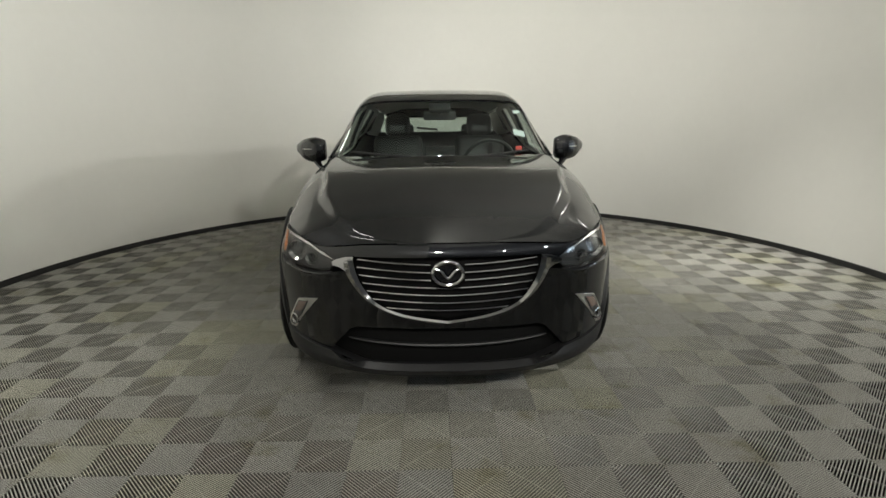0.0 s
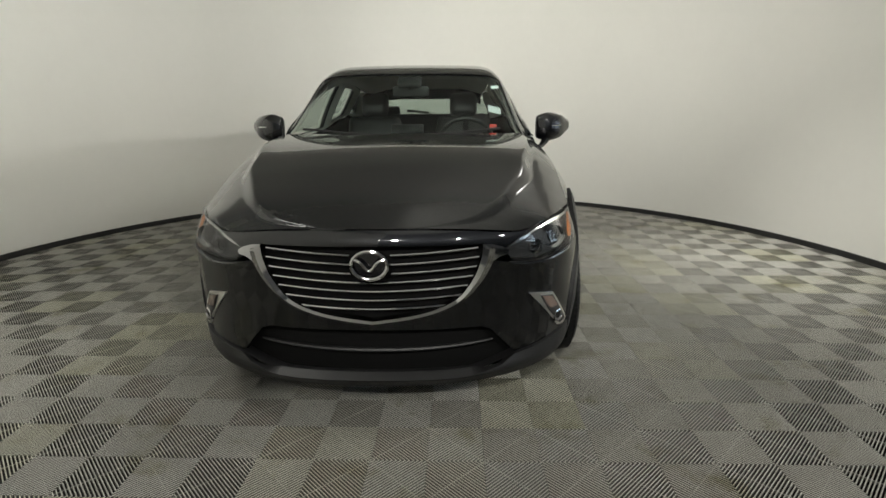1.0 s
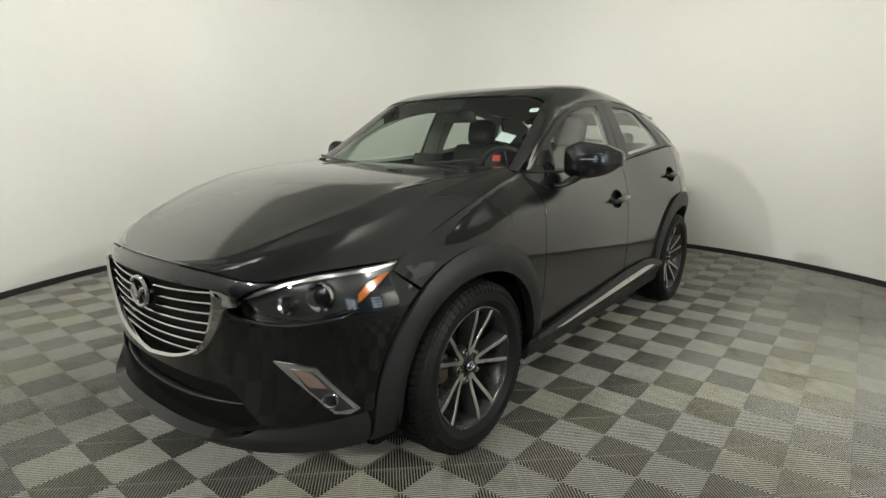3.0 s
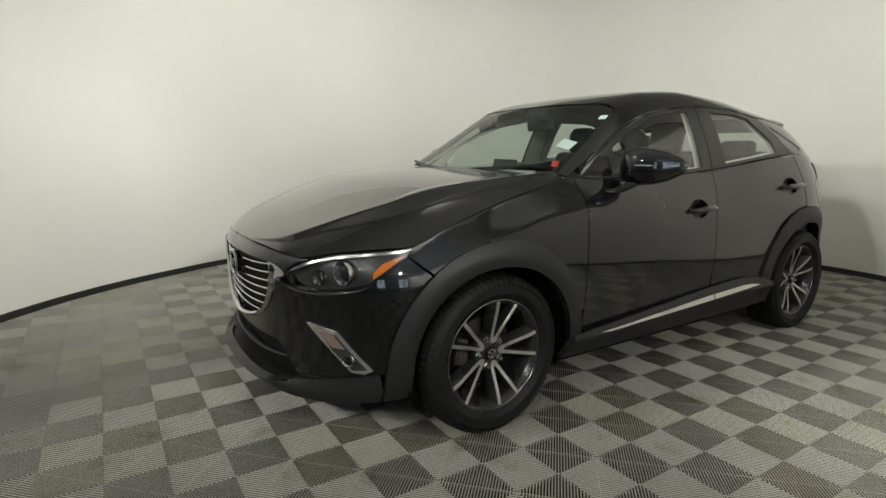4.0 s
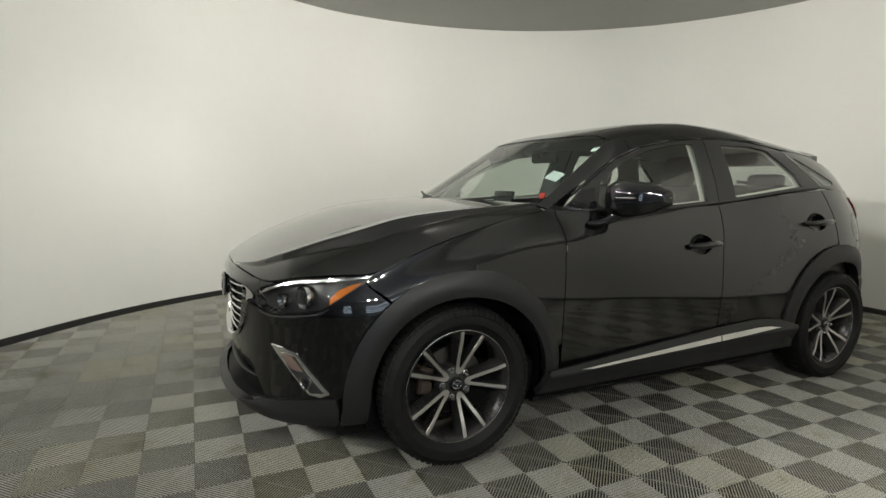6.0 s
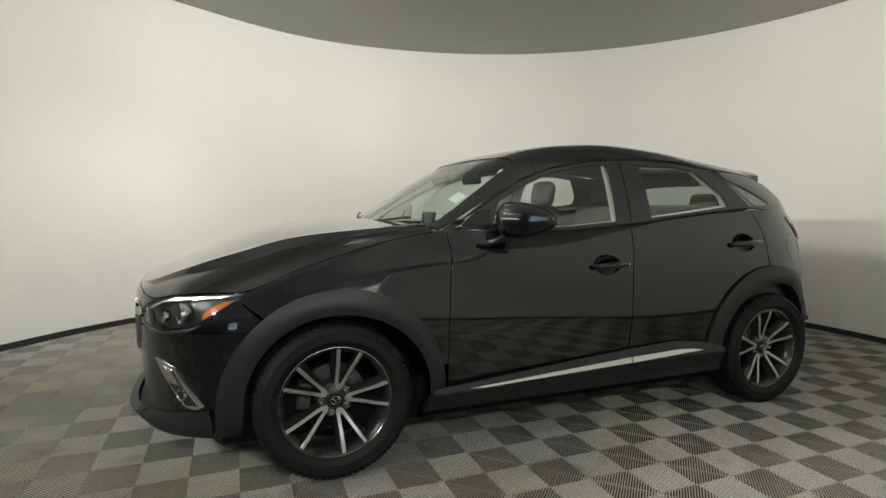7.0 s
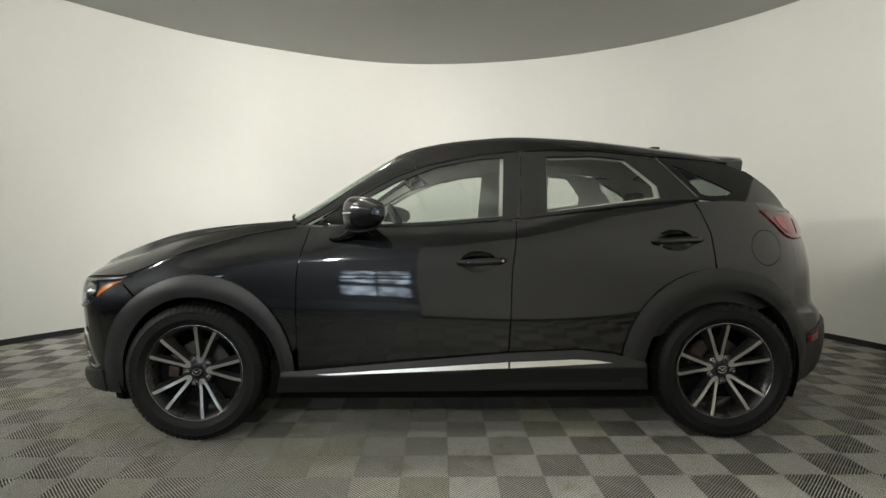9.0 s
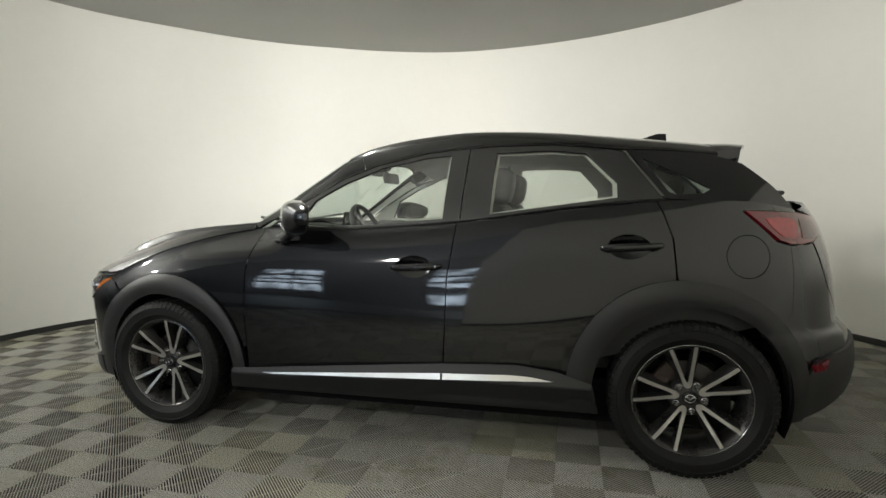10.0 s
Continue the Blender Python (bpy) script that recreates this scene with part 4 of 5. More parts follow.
# tail
for mir, sg in SIDES:
    lampt = side_line([(2.768, 1.116), (2.863, 1.112), (2.95, 1.107)]) + [on_tail(0.60, 1.10), on_tail(0.50, 1.085), on_tail(0.50, 1.03), on_tail(0.62, 0.985)] + side_line([(3.0, 0.976), (2.944, 0.980), (2.898, 0.997), (2.83, 1.060)])
    lamp = panel("taillight", lampt, body, M_RED, car, "dark red taillight", mirror=mir, cell=0.02, lift=0.006, lip=0.02)
    core = side_line([(2.845, 1.082), (2.90, 1.086), (2.955, 1.082), (2.985, 1.06), (2.985, 1.01), (2.955, 0.998), (2.915, 1.008), (2.875, 1.040)])
    panel("lamp_core", core, body, M_REDCORE, lamp, "brighter red lamp core", mirror=mir, cell=0.02, lift=0.0085, lip=0.004)
    smoke = side_line([(3.000, 1.076), (3.045, 1.068)]) + [on_tail(0.54, 1.070), on_tail(0.54, 1.025), on_tail(0.61, 1.000)] + side_line([(3.005, 1.000)])
    panel("smoked_end", smoke, body, M_SMOKE, lamp, "smoked rear end of the lamp", mirror=mir, cell=0.02, lift=0.0085, lip=0.004)
    panel("rear_reflector", side_line([(3.040, 0.488), (3.095, 0.506), (3.090, 0.468), (3.040, 0.460)]), body, M_RED, car, "red bumper reflector", mirror=mir, cell=0.03, lift=0.026, lip=0.02)
rb = side_line(arch(AR, 10, 38, 10, 0.02) + dense([(2.9515, 0.70), (2.9565, 0.86), (2.9515, 0.971)], 0.05, False)) + [on_tail(0.62, 0.975), on_tail(0.60, 0.80), on_tail(0.45, 0.62), on_tail(0.2, 0.60), on_tail(0, 0.60), on_tail(0, 0.54), on_tail(0.3, 0.54), on_tail(0.6, 0.52)] + side_line([(3.06, 0.50), (3.045, 0.46)])
panel("rear_bumper", rb, body, M_PAINT, car, "glossy black rear bumper", both=True, cell=0.03)
rs = side_line(dense([(2.955, 0.235), (2.985, 0.36), (3.015, 0.43), (3.055, 0.50)], 0.05, False)) + [on_tail(x, z) for x, z in ((0.66, 0.522), (0.6, 0.525), (0.4, 0.545), (0.2, 0.545), (0, 0.545))] + [on_tail(x, z) for x, z in ((0, 0.40), (0.2, 0.395), (0.4, 0.375), (0.55, 0.335), (0.66, 0.285), (0.73, 0.250))]
panel("rear_skirt", rs, body, M_CLAD, car, "dark grey plastic rear skirt", both=True, cell=0.03, lift=0.014, lip=0.04)
panel("tailgate", [on_tail(0, 0.61), on_tail(0.2, 0.61), on_tail(0.45, 0.63), on_tail(0.59, 0.80), on_tail(0.61, 0.98), on_tail(0.49, 1.03), on_tail(0.49, 1.09), on_tail(0.58, 1.12), on_tail(0.3, 1.15), on_tail(0, 1.16)], body, M_PAINT, car, both=True, cell=0.03)
rows = []
for v in np.linspace(0, 1, 8):
    ye, ze = 2.79 + 0.195 * v, 1.325 - 0.205 * v
    xe = house(ye, ze)[0] - 0.004
    rows.append([(xe * t, ye + (0.06 + 0.10 * v) * (1 - t * t), ze + 0.03 * (1 - t * t) * (1 - v)) for t in np.linspace(0, 1, 12)])
strip("rear_window", rows, M_TINT, car, "dark tinted rear window", both=True)
# spoiler lip over the rear window
rows = []
for t in np.linspace(0, 1, 16):
    a = Vector(top(t, 2.70))
    fin = t ** 6
    b = Vector((a.x * 0.985, 2.925 - 0.12 * t * t, a.z - 0.022 * (1 - t * t) + 0.003 * t))
    rows.append([a + Vector((0, 0, 0.002)), a.lerp(b, 0.5) + Vector((0, 0, 0.004)), b, b - Vector((0, 0.002, 0.010)), b - Vector((0, 0.016 + 0.022 * fin, 0.024 + 0.062 * fin)), Vector((a.x * 0.985, 2.872 - 0.115 * t * t, a.z - 0.085)), Vector((a.x * 0.98, 2.850 - 0.115 * t * t, a.z - 0.115 + 0.01 * t))])
c = rows[-1]
rows.append([c[0] + Vector((0.004, -0.03, -0.020)), c[1] + Vector((0.006, -0.03, -0.045)), c[2] + Vector((0.002, -0.004, -0.03)), c[3] + Vector((0.002, -0.006, -0.04)), c[4], c[5], c[6]])
strip("spoiler", rows, M_PAINT, car, "glossy black roof spoiler", both=True)

# underside
part("underbody", box_bm(1.50, 3.2, 0.21, pose(0, 1.15, 0.275), 0.03), M_DARK, car, "black underbody")
part("firewall", box_bm(1.30, 0.75, 0.40, pose(0, 0.02, 0.58), 0.03), M_DARK, car)
for mir, sg in SIDES:
    for cy, r in ((FI[0], 0.405), (RI[0], 0.415)):
        bm = bmesh.new()
        rows = []
        for k in range(33):
            an = radians(-22 + 224 * k / 32)
            cyy, czz = cy + r * math.cos(an), 0.345 + r * math.sin(an)
            rows.append([bm.verts.new((sg * 0.80, cyy, czz)), bm.verts.new((sg * 0.52, cyy, czz)), bm.verts.new((sg * 0.52, cy, 0.345))])
        for a, b in zip(rows, rows[1:]):
            bm.faces.new((a[0], a[1], b[1], b[0]))
            bm.faces.new((a[1], a[2], b[2], b[1]))
        bmesh.ops.remove_doubles(bm, verts=bm.verts, dist=1e-5)
        part("wheel_liner", bm, M_DARK, car)

part("rear_valance", box_bm(1.30, 0.40, 0.14, pose(0, 2.98, 0.42), 0.04), M_DARK, car)


# wheels
def wheel(x, y, spin, caliper):
    """Built facing +x at the wheel's middle, then turned outwards; spin: turn of the spokes, caliper: where the brake sits, in degrees."""
    w = new("wheel")
    w.parent = car
    w.matrix_local = pose(x, y, 0.336, spin, 0, 0 if x > 0 else 180)
    tagged(w, "black winter tyre on a two-tone five-spoke forked alloy wheel")
    prof = [(0.236, -0.084), (0.244, -0.095), (0.260, -0.1035), (0.282, -0.107), (0.300, -0.105), (0.314, -0.099), (0.324, -0.088), (0.3285, -0.070), (0.3285, 0.070), (0.324, 0.088), (0.314, 0.099), (0.3005, 0.105), (0.2995, 0.1065), (0.2960, 0.1065), (0.2950, 0.1058), (0.282, 0.107), (0.2665, 0.1055), (0.2655, 0.1068), (0.2625, 0.1060), (0.2600, 0.1030), (0.246, 0.095), (0.236, 0.084)]
    tyre = part("tyre", lathe_bm(prof, 84), M_RUBBER, w, "black winter tyre with a plain sidewall")
    bm = bmesh.new()
    for k in range(72):
        a = 2 * math.pi * k / 72
        for s, da in ((1, 0.0), (-1, 0.044)):
            box_bm(0.036, 0.0185, 0.012, Matrix.Rotation(a + da, 4, "X") @ pose(s * 0.0955, 0, 0.3105, 0, s * 56, 0), bm=bm)
            box_bm(0.056, 0.0205, 0.014, Matrix.Rotation(a + da, 4, "X") @ pose(s * 0.068, 0, 0.3232, 0, s * 14, s * 8), bm=bm)
        if k % 2 == 0:
            for s in (-0.021, 0.021):
                box_bm(0.034, 0.046, 0.012, Matrix.Rotation(a, 4, "X") @ pose(s, 0, 0.3280, 0, 0, 20), bm=bm)
    tagged(part("tread", bm, M_RUBBER, tyre, "blocky winter tread"), kind="stuff")
    bm = lathe_bm([(0.233, -0.09), (0.229, -0.10), (0.216, -0.085), (0.206, 0.0), (0.210, 0.055), (0.223, 0.080), (0.231, 0.086), (0.237, 0.084), (0.235, 0.074)], 84)
    rim = part("rim", bm, M_RIM, w, "gunmetal alloy rim")
    part("rim_lip", lathe_bm([(0.2325, 0.0868), (0.2338, 0.0885), (0.2360, 0.0880), (0.2375, 0.084)], 84), M_SATIN, rim, "thin bright rim edge")
    outer = [(0.040, 0.0, 0.068), (0.043, 0.0095, 0.069), (0.055, 0.0175, 0.074), (0.085, 0.0240, 0.094), (0.130, 0.0345, 0.134), (0.178, 0.0470, 0.181), (0.225, 0.0595, 0.228)]
    gap = [0.0, 0.0022, 0.0050, 0.0098, 0.0192, 0.0302, 0.0420]
    line = [(r, -o, ri, -g) for (r, o, ri), g in zip(outer[:0:-1], gap[:0:-1])] + [(r, o, ri, g) for (r, o, ri), g in zip(outer, gap)]
    for k in range(5):
        a0 = 2 * math.pi * k / 5 + math.pi / 2

        def pt(r, off, low=0.0):
            return (0.050 + 0.034 * smooth01((r - 0.05) / 0.18) - low, r * math.cos(a0) - off * math.sin(a0), r * math.sin(a0) + off * math.cos(a0))
        # one forked spoke: two slim arms with machined faces, wide painted flanks outside and steep walls inside the fork
        bm, bm2 = bmesh.new(), bmesh.new()
        rows, rows2 = [], []
        for r, o, ri, g in line:
            so = (1 if o > 0 else -1) * 0.006 * (1 + 1.6 * smooth01((r - 0.06) / 0.17)) if o else 0.0
            rows2.append([bm2.verts.new(p) for p in (pt(r, o, 0.0025), pt(r + 0.0010, o * 0.97, 0.0), pt(ri - 0.0010, g * 1.05, 0.0), pt(ri, g, 0.0025))])
            rows.append([bm.verts.new(p) for p in (pt(r - 0.004, o + so * 1.5, 0.046), pt(r - 0.002, o + so, 0.020), pt(r, o, 0.0022), pt(ri, g, 0.0022), pt(ri + 0.002, g * 0.92, 0.022), pt(ri + 0.004, g * 0.86, 0.046))])
        for mesh, rr in ((bm, rows), (bm2, rows2)):
            for p, q in zip(rr, rr[1:]):
                for i in range(len(p) - 1):
                    mesh.faces.new((p[i], p[i + 1], q[i + 1], q[i]))
        part("spoke", bm, M_RIM, rim, "dark painted forked spoke")
        part("spoke_face", bm2, M_MACH, rim, "machined silver spoke face")
    part("hub", lathe_bm([(0.0, 0.050), (0.034, 0.050), (0.040, 0.048), (0.072, 0.043), (0.080, 0.034), (0.083, 0.010), (0.06, -0.02)], 48), M_RIM, rim)
    part("centre_cap", lathe_bm([(0.0, 0.0600), (0.026, 0.0590), (0.0300, 0.0550), (0.031, 0.048)], 32), M_GLOSSB, rim)
    ringc = [(0.0600, 0.0205 * math.cos(2 * math.pi * k / 24), 0.0165 * math.sin(2 * math.pi * k / 24)) for k in range(25)]
    bm = tube_bm(ringc, 0.0021, 6, caps=False)
    tube_bm(spline([(0.0605, -0.017, 0.008), (0.0612, -0.006, 0.003), (0.0615, 0.0, -0.006), (0.0612, 0.006, 0.003), (0.0605, 0.017, 0.008)], 4), 0.0021, 6, bm)
    bmesh.ops.transform(bm, matrix=Matrix.Rotation(radians(-spin), 4, "X"), verts=bm.verts)
    part("cap_emblem", bm, M_CHROME, rim, "small chrome oval emblem")
    for k in range(5):
        a = 2 * math.pi * (k + 0.5) / 5 + math.pi / 2
        part("lug_nut", lathe_bm([(0.0, 0.0620), (0.0075, 0.0620), (0.0105, 0.0585), (0.0112, 0.0500), (0.0145, 0.0478), (0.0150, 0.040)], 12, m=Matrix.Translation((0, 0.059 * math.cos(a), 0.059 * math.sin(a)))), M_SATIN, rim)
    part("brake_disc", lathe_bm([(0.062, -0.006), (0.142, -0.006), (0.146, -0.012), (0.142, -0.030), (0.07, -0.030), (0.07, 0.012), (0.0, 0.012)], 48), M_DISC, w)
    turn = Matrix.Rotation(radians(caliper - spin), 4, "X")
    bm = box_bm(0.075, 0.060, 0.115, turn @ pose(-0.014, 0.126, 0.0), 0.012)
    box_bm(0.022, 0.050, 0.045, turn @ pose(0.020, 0.122, 0.022), 0.008, bm=bm)
    part("brake_caliper", bm, M_RUST, w, "rusty brake caliper")
    return w


wheel(0.755, 0.0, -15, 172)
wheel(0.755, 2.57, 9, 142)
wheel(-0.755, 0.0, -20, 8)
wheel(-0.755, 2.57, 8, 30)

# ---- cabin and fittings ----
def inner(depth):
    def f(y, z):
        x, yy, zz = house(y, z)
        return (x - depth, yy, zz)
    return f


def inner_body(depth):
    def f(u, z):
        x, y, zz = body(u, z)
        return (x - depth, y, zz)
    return f


def inner_top(t, y):
    x, yy, z = top(t, y)
    return (x * 0.97, yy, z - 0.03)


panel("headliner", dense([(0, 0.98), (0.8, 0.99), (0.99, 1.1), (0.99, 2.6), (0, 2.66)], 0.1), inner_top, M_LINER, car, "grey headliner", both=True, cell=0.1, cell2=0.1, lip=0)
for mir, sg in SIDES:
    g1 = [(0.745, 1.062), (0.82, 1.185), (0.965, 1.262), (1.164, 1.338), (1.39, 1.380), (1.50, 1.388), (1.48, 1.090), (1.2, 1.066), (0.907, 1.052)]
    f1 = [(0.60, 1.052), (0.70, 1.14), (0.80, 1.193), (0.957, 1.282), (1.134, 1.347), (1.4, 1.401), (1.650, 1.418), (1.650, 1.083), (1.3, 1.056), (0.97, 1.038), (0.7, 1.042)]
    panel("pillar_trim", dense(f1, 0.06), inner(0.035), M_INNER, car, "pale inner pillar trim", holes=[g1], mirror=mir, cell=0.05, lip=0)
    g2 = [(1.725, 1.115), (1.745, 1.385), (1.984, 1.388), (2.135, 1.372), (2.255, 1.240), (2.255, 1.183)]
    f2 = [(1.655, 1.085), (1.660, 1.418), (1.75, 1.424), (2.0, 1.420), (2.22, 1.398), (2.34, 1.380), (2.50, 1.185), (2.43, 1.170), (2.07, 1.137), (1.8, 1.103)]
    panel("pillar_trim", dense(f2, 0.06), inner(0.035), M_INNER, car, "pale inner pillar trim", holes=[g2], mirror=mir, cell=0.05, lip=0)
    f3 = [(2.36, 1.372), (2.52, 1.182), (2.7, 1.160), (2.90, 1.140), (2.86, 1.24), (2.76, 1.32), (2.62, 1.362), (2.48, 1.376)]
    panel("pillar_trim", dense(f3, 0.06), inner(0.035), M_INNER, car, "pale inner pillar trim", holes=[see_through], mirror=mir, cell=0.05, lip=0)
    panel("pillar_trim", [(0.985, 0.50), (0.985, 0.97), (0.925, 0.93), (0.940, 0.70), (0.955, 0.47)], inner_top, M_INNER, car, mirror=mir, cell=0.06, cell2=0.06, lip=0)
    panel("door_card", dense([(1 + 0.60 - YC, 0.45), (1 + 0.60 - YC, 1.03), (1 + 1.5 - YC, 1.06), (1 + 2.4 - YC, 1.15), (1 + 2.9 - YC, 1.12), (1 + 2.9 - YC, 0.7), (1 + 2.1 - YC, 0.45)], 0.1), inner_body(0.06), M_CABIN, car, "dark door lining", mirror=mir, cell=0.1, lip=0)
    # mirrors
    knots = [0.0, 0.3, 0.7, 1.0]
    fore, aft = curve1(knots, [0.745, 0.728, 0.778, 0.872]), curve1(knots, [0.825, 0.862, 0.915, 0.945])
    crown, belly = curve1(knots, [1.166, 1.184, 1.171, 1.138]), curve1(knots, [1.028, 1.012, 1.028, 1.074])
    hous = bmesh.new()
    rings = []
    for sc, u in ((0.35, -0.035), (0.75, -0.028), (0.93, -0.012), *((1.0, float(v)) for v in np.linspace(0.03, 0.97, 15)), (0.93, 1.01), (0.75, 1.028), (0.35, 1.037)):
        v = min(1.0, max(0.0, u))
        y0, y1, z0, z1 = fore(v), aft(v), belly(v), crown(v)
        ym, zm, hy, hz = (y0 + y1) / 2, (z0 + z1) / 2, (y1 - y0) / 2 * sc, (z1 - z0) / 2 * sc
        ring = []
        for k in range(28):
            a = 2 * math.pi * k / 28
            cy, cz = math.cos(a), math.sin(a)
            p = 0.42 if cy > 0 else 0.80       # blunt towards the rear, rounded in front
            ring.append(hous.verts.new((sg * (0.797 + 0.212 * u), ym + hy * math.copysign(abs(cy) ** p, cy), zm + hz * math.copysign(abs(cz) ** 0.75, cz))))
        rings.append(ring)
    for p, q in zip(rings, rings[1:]):
        for k in range(28):
            hous.faces.new((p[k], p[(k + 1) % 28], q[(k + 1) % 28], q[k]))
    hous.faces.new(rings[0])
    hous.faces.new(rings[-1][::-1])
    mirror_ob = part("door_mirror", hous, M_PAINT, car, "glossy black door mirror", sharp=60)
    glass = slab_bm(rounded([(0.815, 1.050), (0.990, 1.085), (0.998, 1.128), (0.960, 1.152), (0.84, 1.166), (0.812, 1.154)], 0.02), 0.0, 0.004, "y")
    for v in glass.verts:
        v.co.x, v.co.y = sg * v.co.x, v.co.y + aft((v.co.x - 0.797) / 0.212) - 0.001
    part("mirror_glass", glass, M_MIRROR, mirror_ob, "mirror glass")
    line = [(sg * (0.797 + 0.212 * u), fore(u) + (aft(u) - fore(u)) * 0.5 * max(0.0, (u - 0.55) / 0.45) ** 2.2 - 0.001, (belly(u) * 0.46 + crown(u) * 0.54)) for u in np.linspace(0.40, 1.025, 14)]
    part("mirror_signal", tube_bm(line, 0.0055, 6, taper=lambda t: 0.4 + 0.6 * t), M_SILVER, mirror_ob, "slim silver turn-signal strip")
    foot = tube_bm(spline([(sg * 0.792, 0.655, 0.985), (sg * 0.812, 0.700, 0.986), (sg * 0.838, 0.745, 1.005), (sg * 0.856, 0.775, 1.028), (sg * 0.866, 0.790, 1.055)], 5), 0.026, 14, flat=0.85, taper=lambda t: 0.45 + 0.75 * t)
    part("mirror_foot", foot, M_GLOSSB, mirror_ob)
    sail = dense([(0.58, 1.050), (0.70, 1.135), (0.765, 1.145), (0.735, 1.05)], 0.04)
    panel("mirror_sail", sail, house, M_GLOSSB, car, mirror=mir, cell=0.04, lift=0.003, lip=0.006)
    # door handles in their cups
    for cy, cz, y0, y1 in ((1.375, 0.872, 1.272, 1.502), (2.318, 0.973, 2.205, 2.442)):
        cy = cy - 0.003

        def bowl(u, z, cy=cy, cz=cz):
            x, y, zz = body(u, z)
            r = min(1.0, math.hypot((y - cy) / 0.087, (zz - cz) / 0.053))
            return (x - 0.002 - 0.030 * (1 - r ** 2.2), y, zz)
        cup_ob = panel("handle_cup", side_line(cup_outline(cy, cz)), bowl, M_PAINT, car, "glossy black handle recess", mirror=mir, cell=0.012, lip=0.0)
        pts = []
        for t in np.linspace(0, 1, 15):
            y = y0 + (y1 - y0) * t
            z = cz - 0.006 + 0.012 * t
            pts.append((sg * (flank_x(y, z) + 0.006 + 0.026 * math.sin(math.pi * min(1, max(0, t))) ** 0.4), y, z))
        part("door_handle", tube_bm(pts, 0.0155, 10, flat=1.15, taper=lambda t: 0.55 + 0.45 * math.sin(math.pi * t) ** 0.5), M_PAINT, cup_ob, "glossy black pull handle")
        if cy < 2:
            p = pts[-2]
            part("handle_button", lathe_bm([(0, 0.004), (0.006, 0.004), (0.007, 0)], 14, m=Matrix.Translation((p[0] + sg * 0.009, p[1], p[2])) @ Matrix.Diagonal((sg, 1, 1, 1))), M_CHROME, cup_ob)
    ringp = [(2.770 + 0.085 * math.cos(a), 0.935 + 0.085 * math.sin(a)) for a in np.linspace(0, 2 * math.pi, 41)]
    if not mir:
        pts = [Vector(body(*on_side(y, z))) - Vector((0.0012, 0, 0)) for y, z in ringp]
        part("fuel_flap_gap", tube_bm(pts, 0.0022, 6, caps=False), M_DARK, car)

# seats
for sx in (-0.35, 0.35):
    seat = new("front_seat")
    seat.parent = car
    seat.matrix_local = pose(sx, 1.31, 0.0)
    tagged(seat, "black leather front seat")
    part("seat_cushion", box_bm(0.48, 0.50, 0.16, pose(0, 0, 0.62, -6), 0.05, 3), M_SEAT, seat)
    part("backrest", box_bm(0.42, 0.13, 0.55, pose(0, 0.33, 0.90, -16), 0.055, 3), M_SEAT, seat)
    part("headrest", box_bm(0.215, 0.115, 0.19, pose(0, 0.42, 1.250, -10), 0.055, 4), M_SEAT, seat)
    for dx in (-0.06, 0.06):
        part("headrest_post", tube_bm([(dx, 0.41, 1.15), (dx, 0.425, 1.24)], 0.007, 8), M_CHROME, seat)
bench = new("rear_seat")
bench.parent = car
tagged(bench, "black leather rear bench seat")
part("seat_cushion", box_bm(1.25, 0.48, 0.16, pose(0, 2.15, 0.66, -4), 0.05, 3), M_SEAT, bench)
part("backrest", box_bm(1.22, 0.13, 0.52, pose(0, 2.47, 0.93, -14), 0.05, 3), M_SEAT, bench)
for hx in (-0.36, 0.36):
    part("headrest", box_bm(0.24, 0.085, 0.12, pose(hx, 2.55, 1.20, -10), 0.035, 3), M_SEAT, bench)

# dashboard
prof = [(0.40, 0.86), (0.40, 1.000), (0.50, 1.030), (0.62, 1.045), (0.76, 1.030), (0.84, 0.985), (0.86, 0.88), (0.80, 0.62)]
bm = bmesh.new()
rows = []
for x in np.linspace(-0.68, 0.68, 25):
    hump = 0.018 * math.exp(-(((x - 0.36) / 0.16) ** 2))
    rows.append([bm.verts.new((x, y + 0.10 * (x / 0.68) ** 2, z + (hump if 0.55 < y < 0.82 else 0))) for y, z in prof])
for a, b in zip(rows, rows[1:]):
    for k in range(len(prof) - 1):
        bm.faces.new((a[k], a[k + 1], b[k + 1], b[k]))
part("dashboard", bm, M_CABIN, car, "dark dashboard")
part("centre_screen", box_bm(0.20, 0.018, 0.115, pose(0, 0.70, 1.062, -12), 0.006), M_GLOSSB, car, "tablet-like centre screen")
part("console", box_bm(0.24, 1.0, 0.30, pose(0, 1.30, 0.60), 0.04), M_CABIN, car)
sw = new("steering_wheel")
sw.parent = car
sw.matrix_local = pose(0.36, 0.98, 0.985, -66, 0, 0)
tagged(sw, "black leather steering wheel")
part("wheel_rim", lathe_bm([(0.182 + 0.014 * math.cos(a), 0.014 * math.sin(a)) for a in np.linspace(0, 2 * math.pi, 10, endpoint=False)], 40, "z", closed=True), M_SEAT, sw)
part("wheel_hub", box_bm(0.15, 0.13, 0.05, pose(0, -0.01, -0.02), 0.02), M_CABIN, sw)
part("wheel_spoke", box_bm(0.35, 0.03, 0.018, pose(0, 0.0, -0.012), 0.006), M_SATIN, sw)
part("wheel_spoke", box_bm(0.035, 0.17, 0.018, pose(0, -0.09, -0.012), 0.006), M_SATIN, sw)
rv = box_bm(0.235, 0.03, 0.065, pose(0.0, 0.985, 1.322, 8), 0.012)
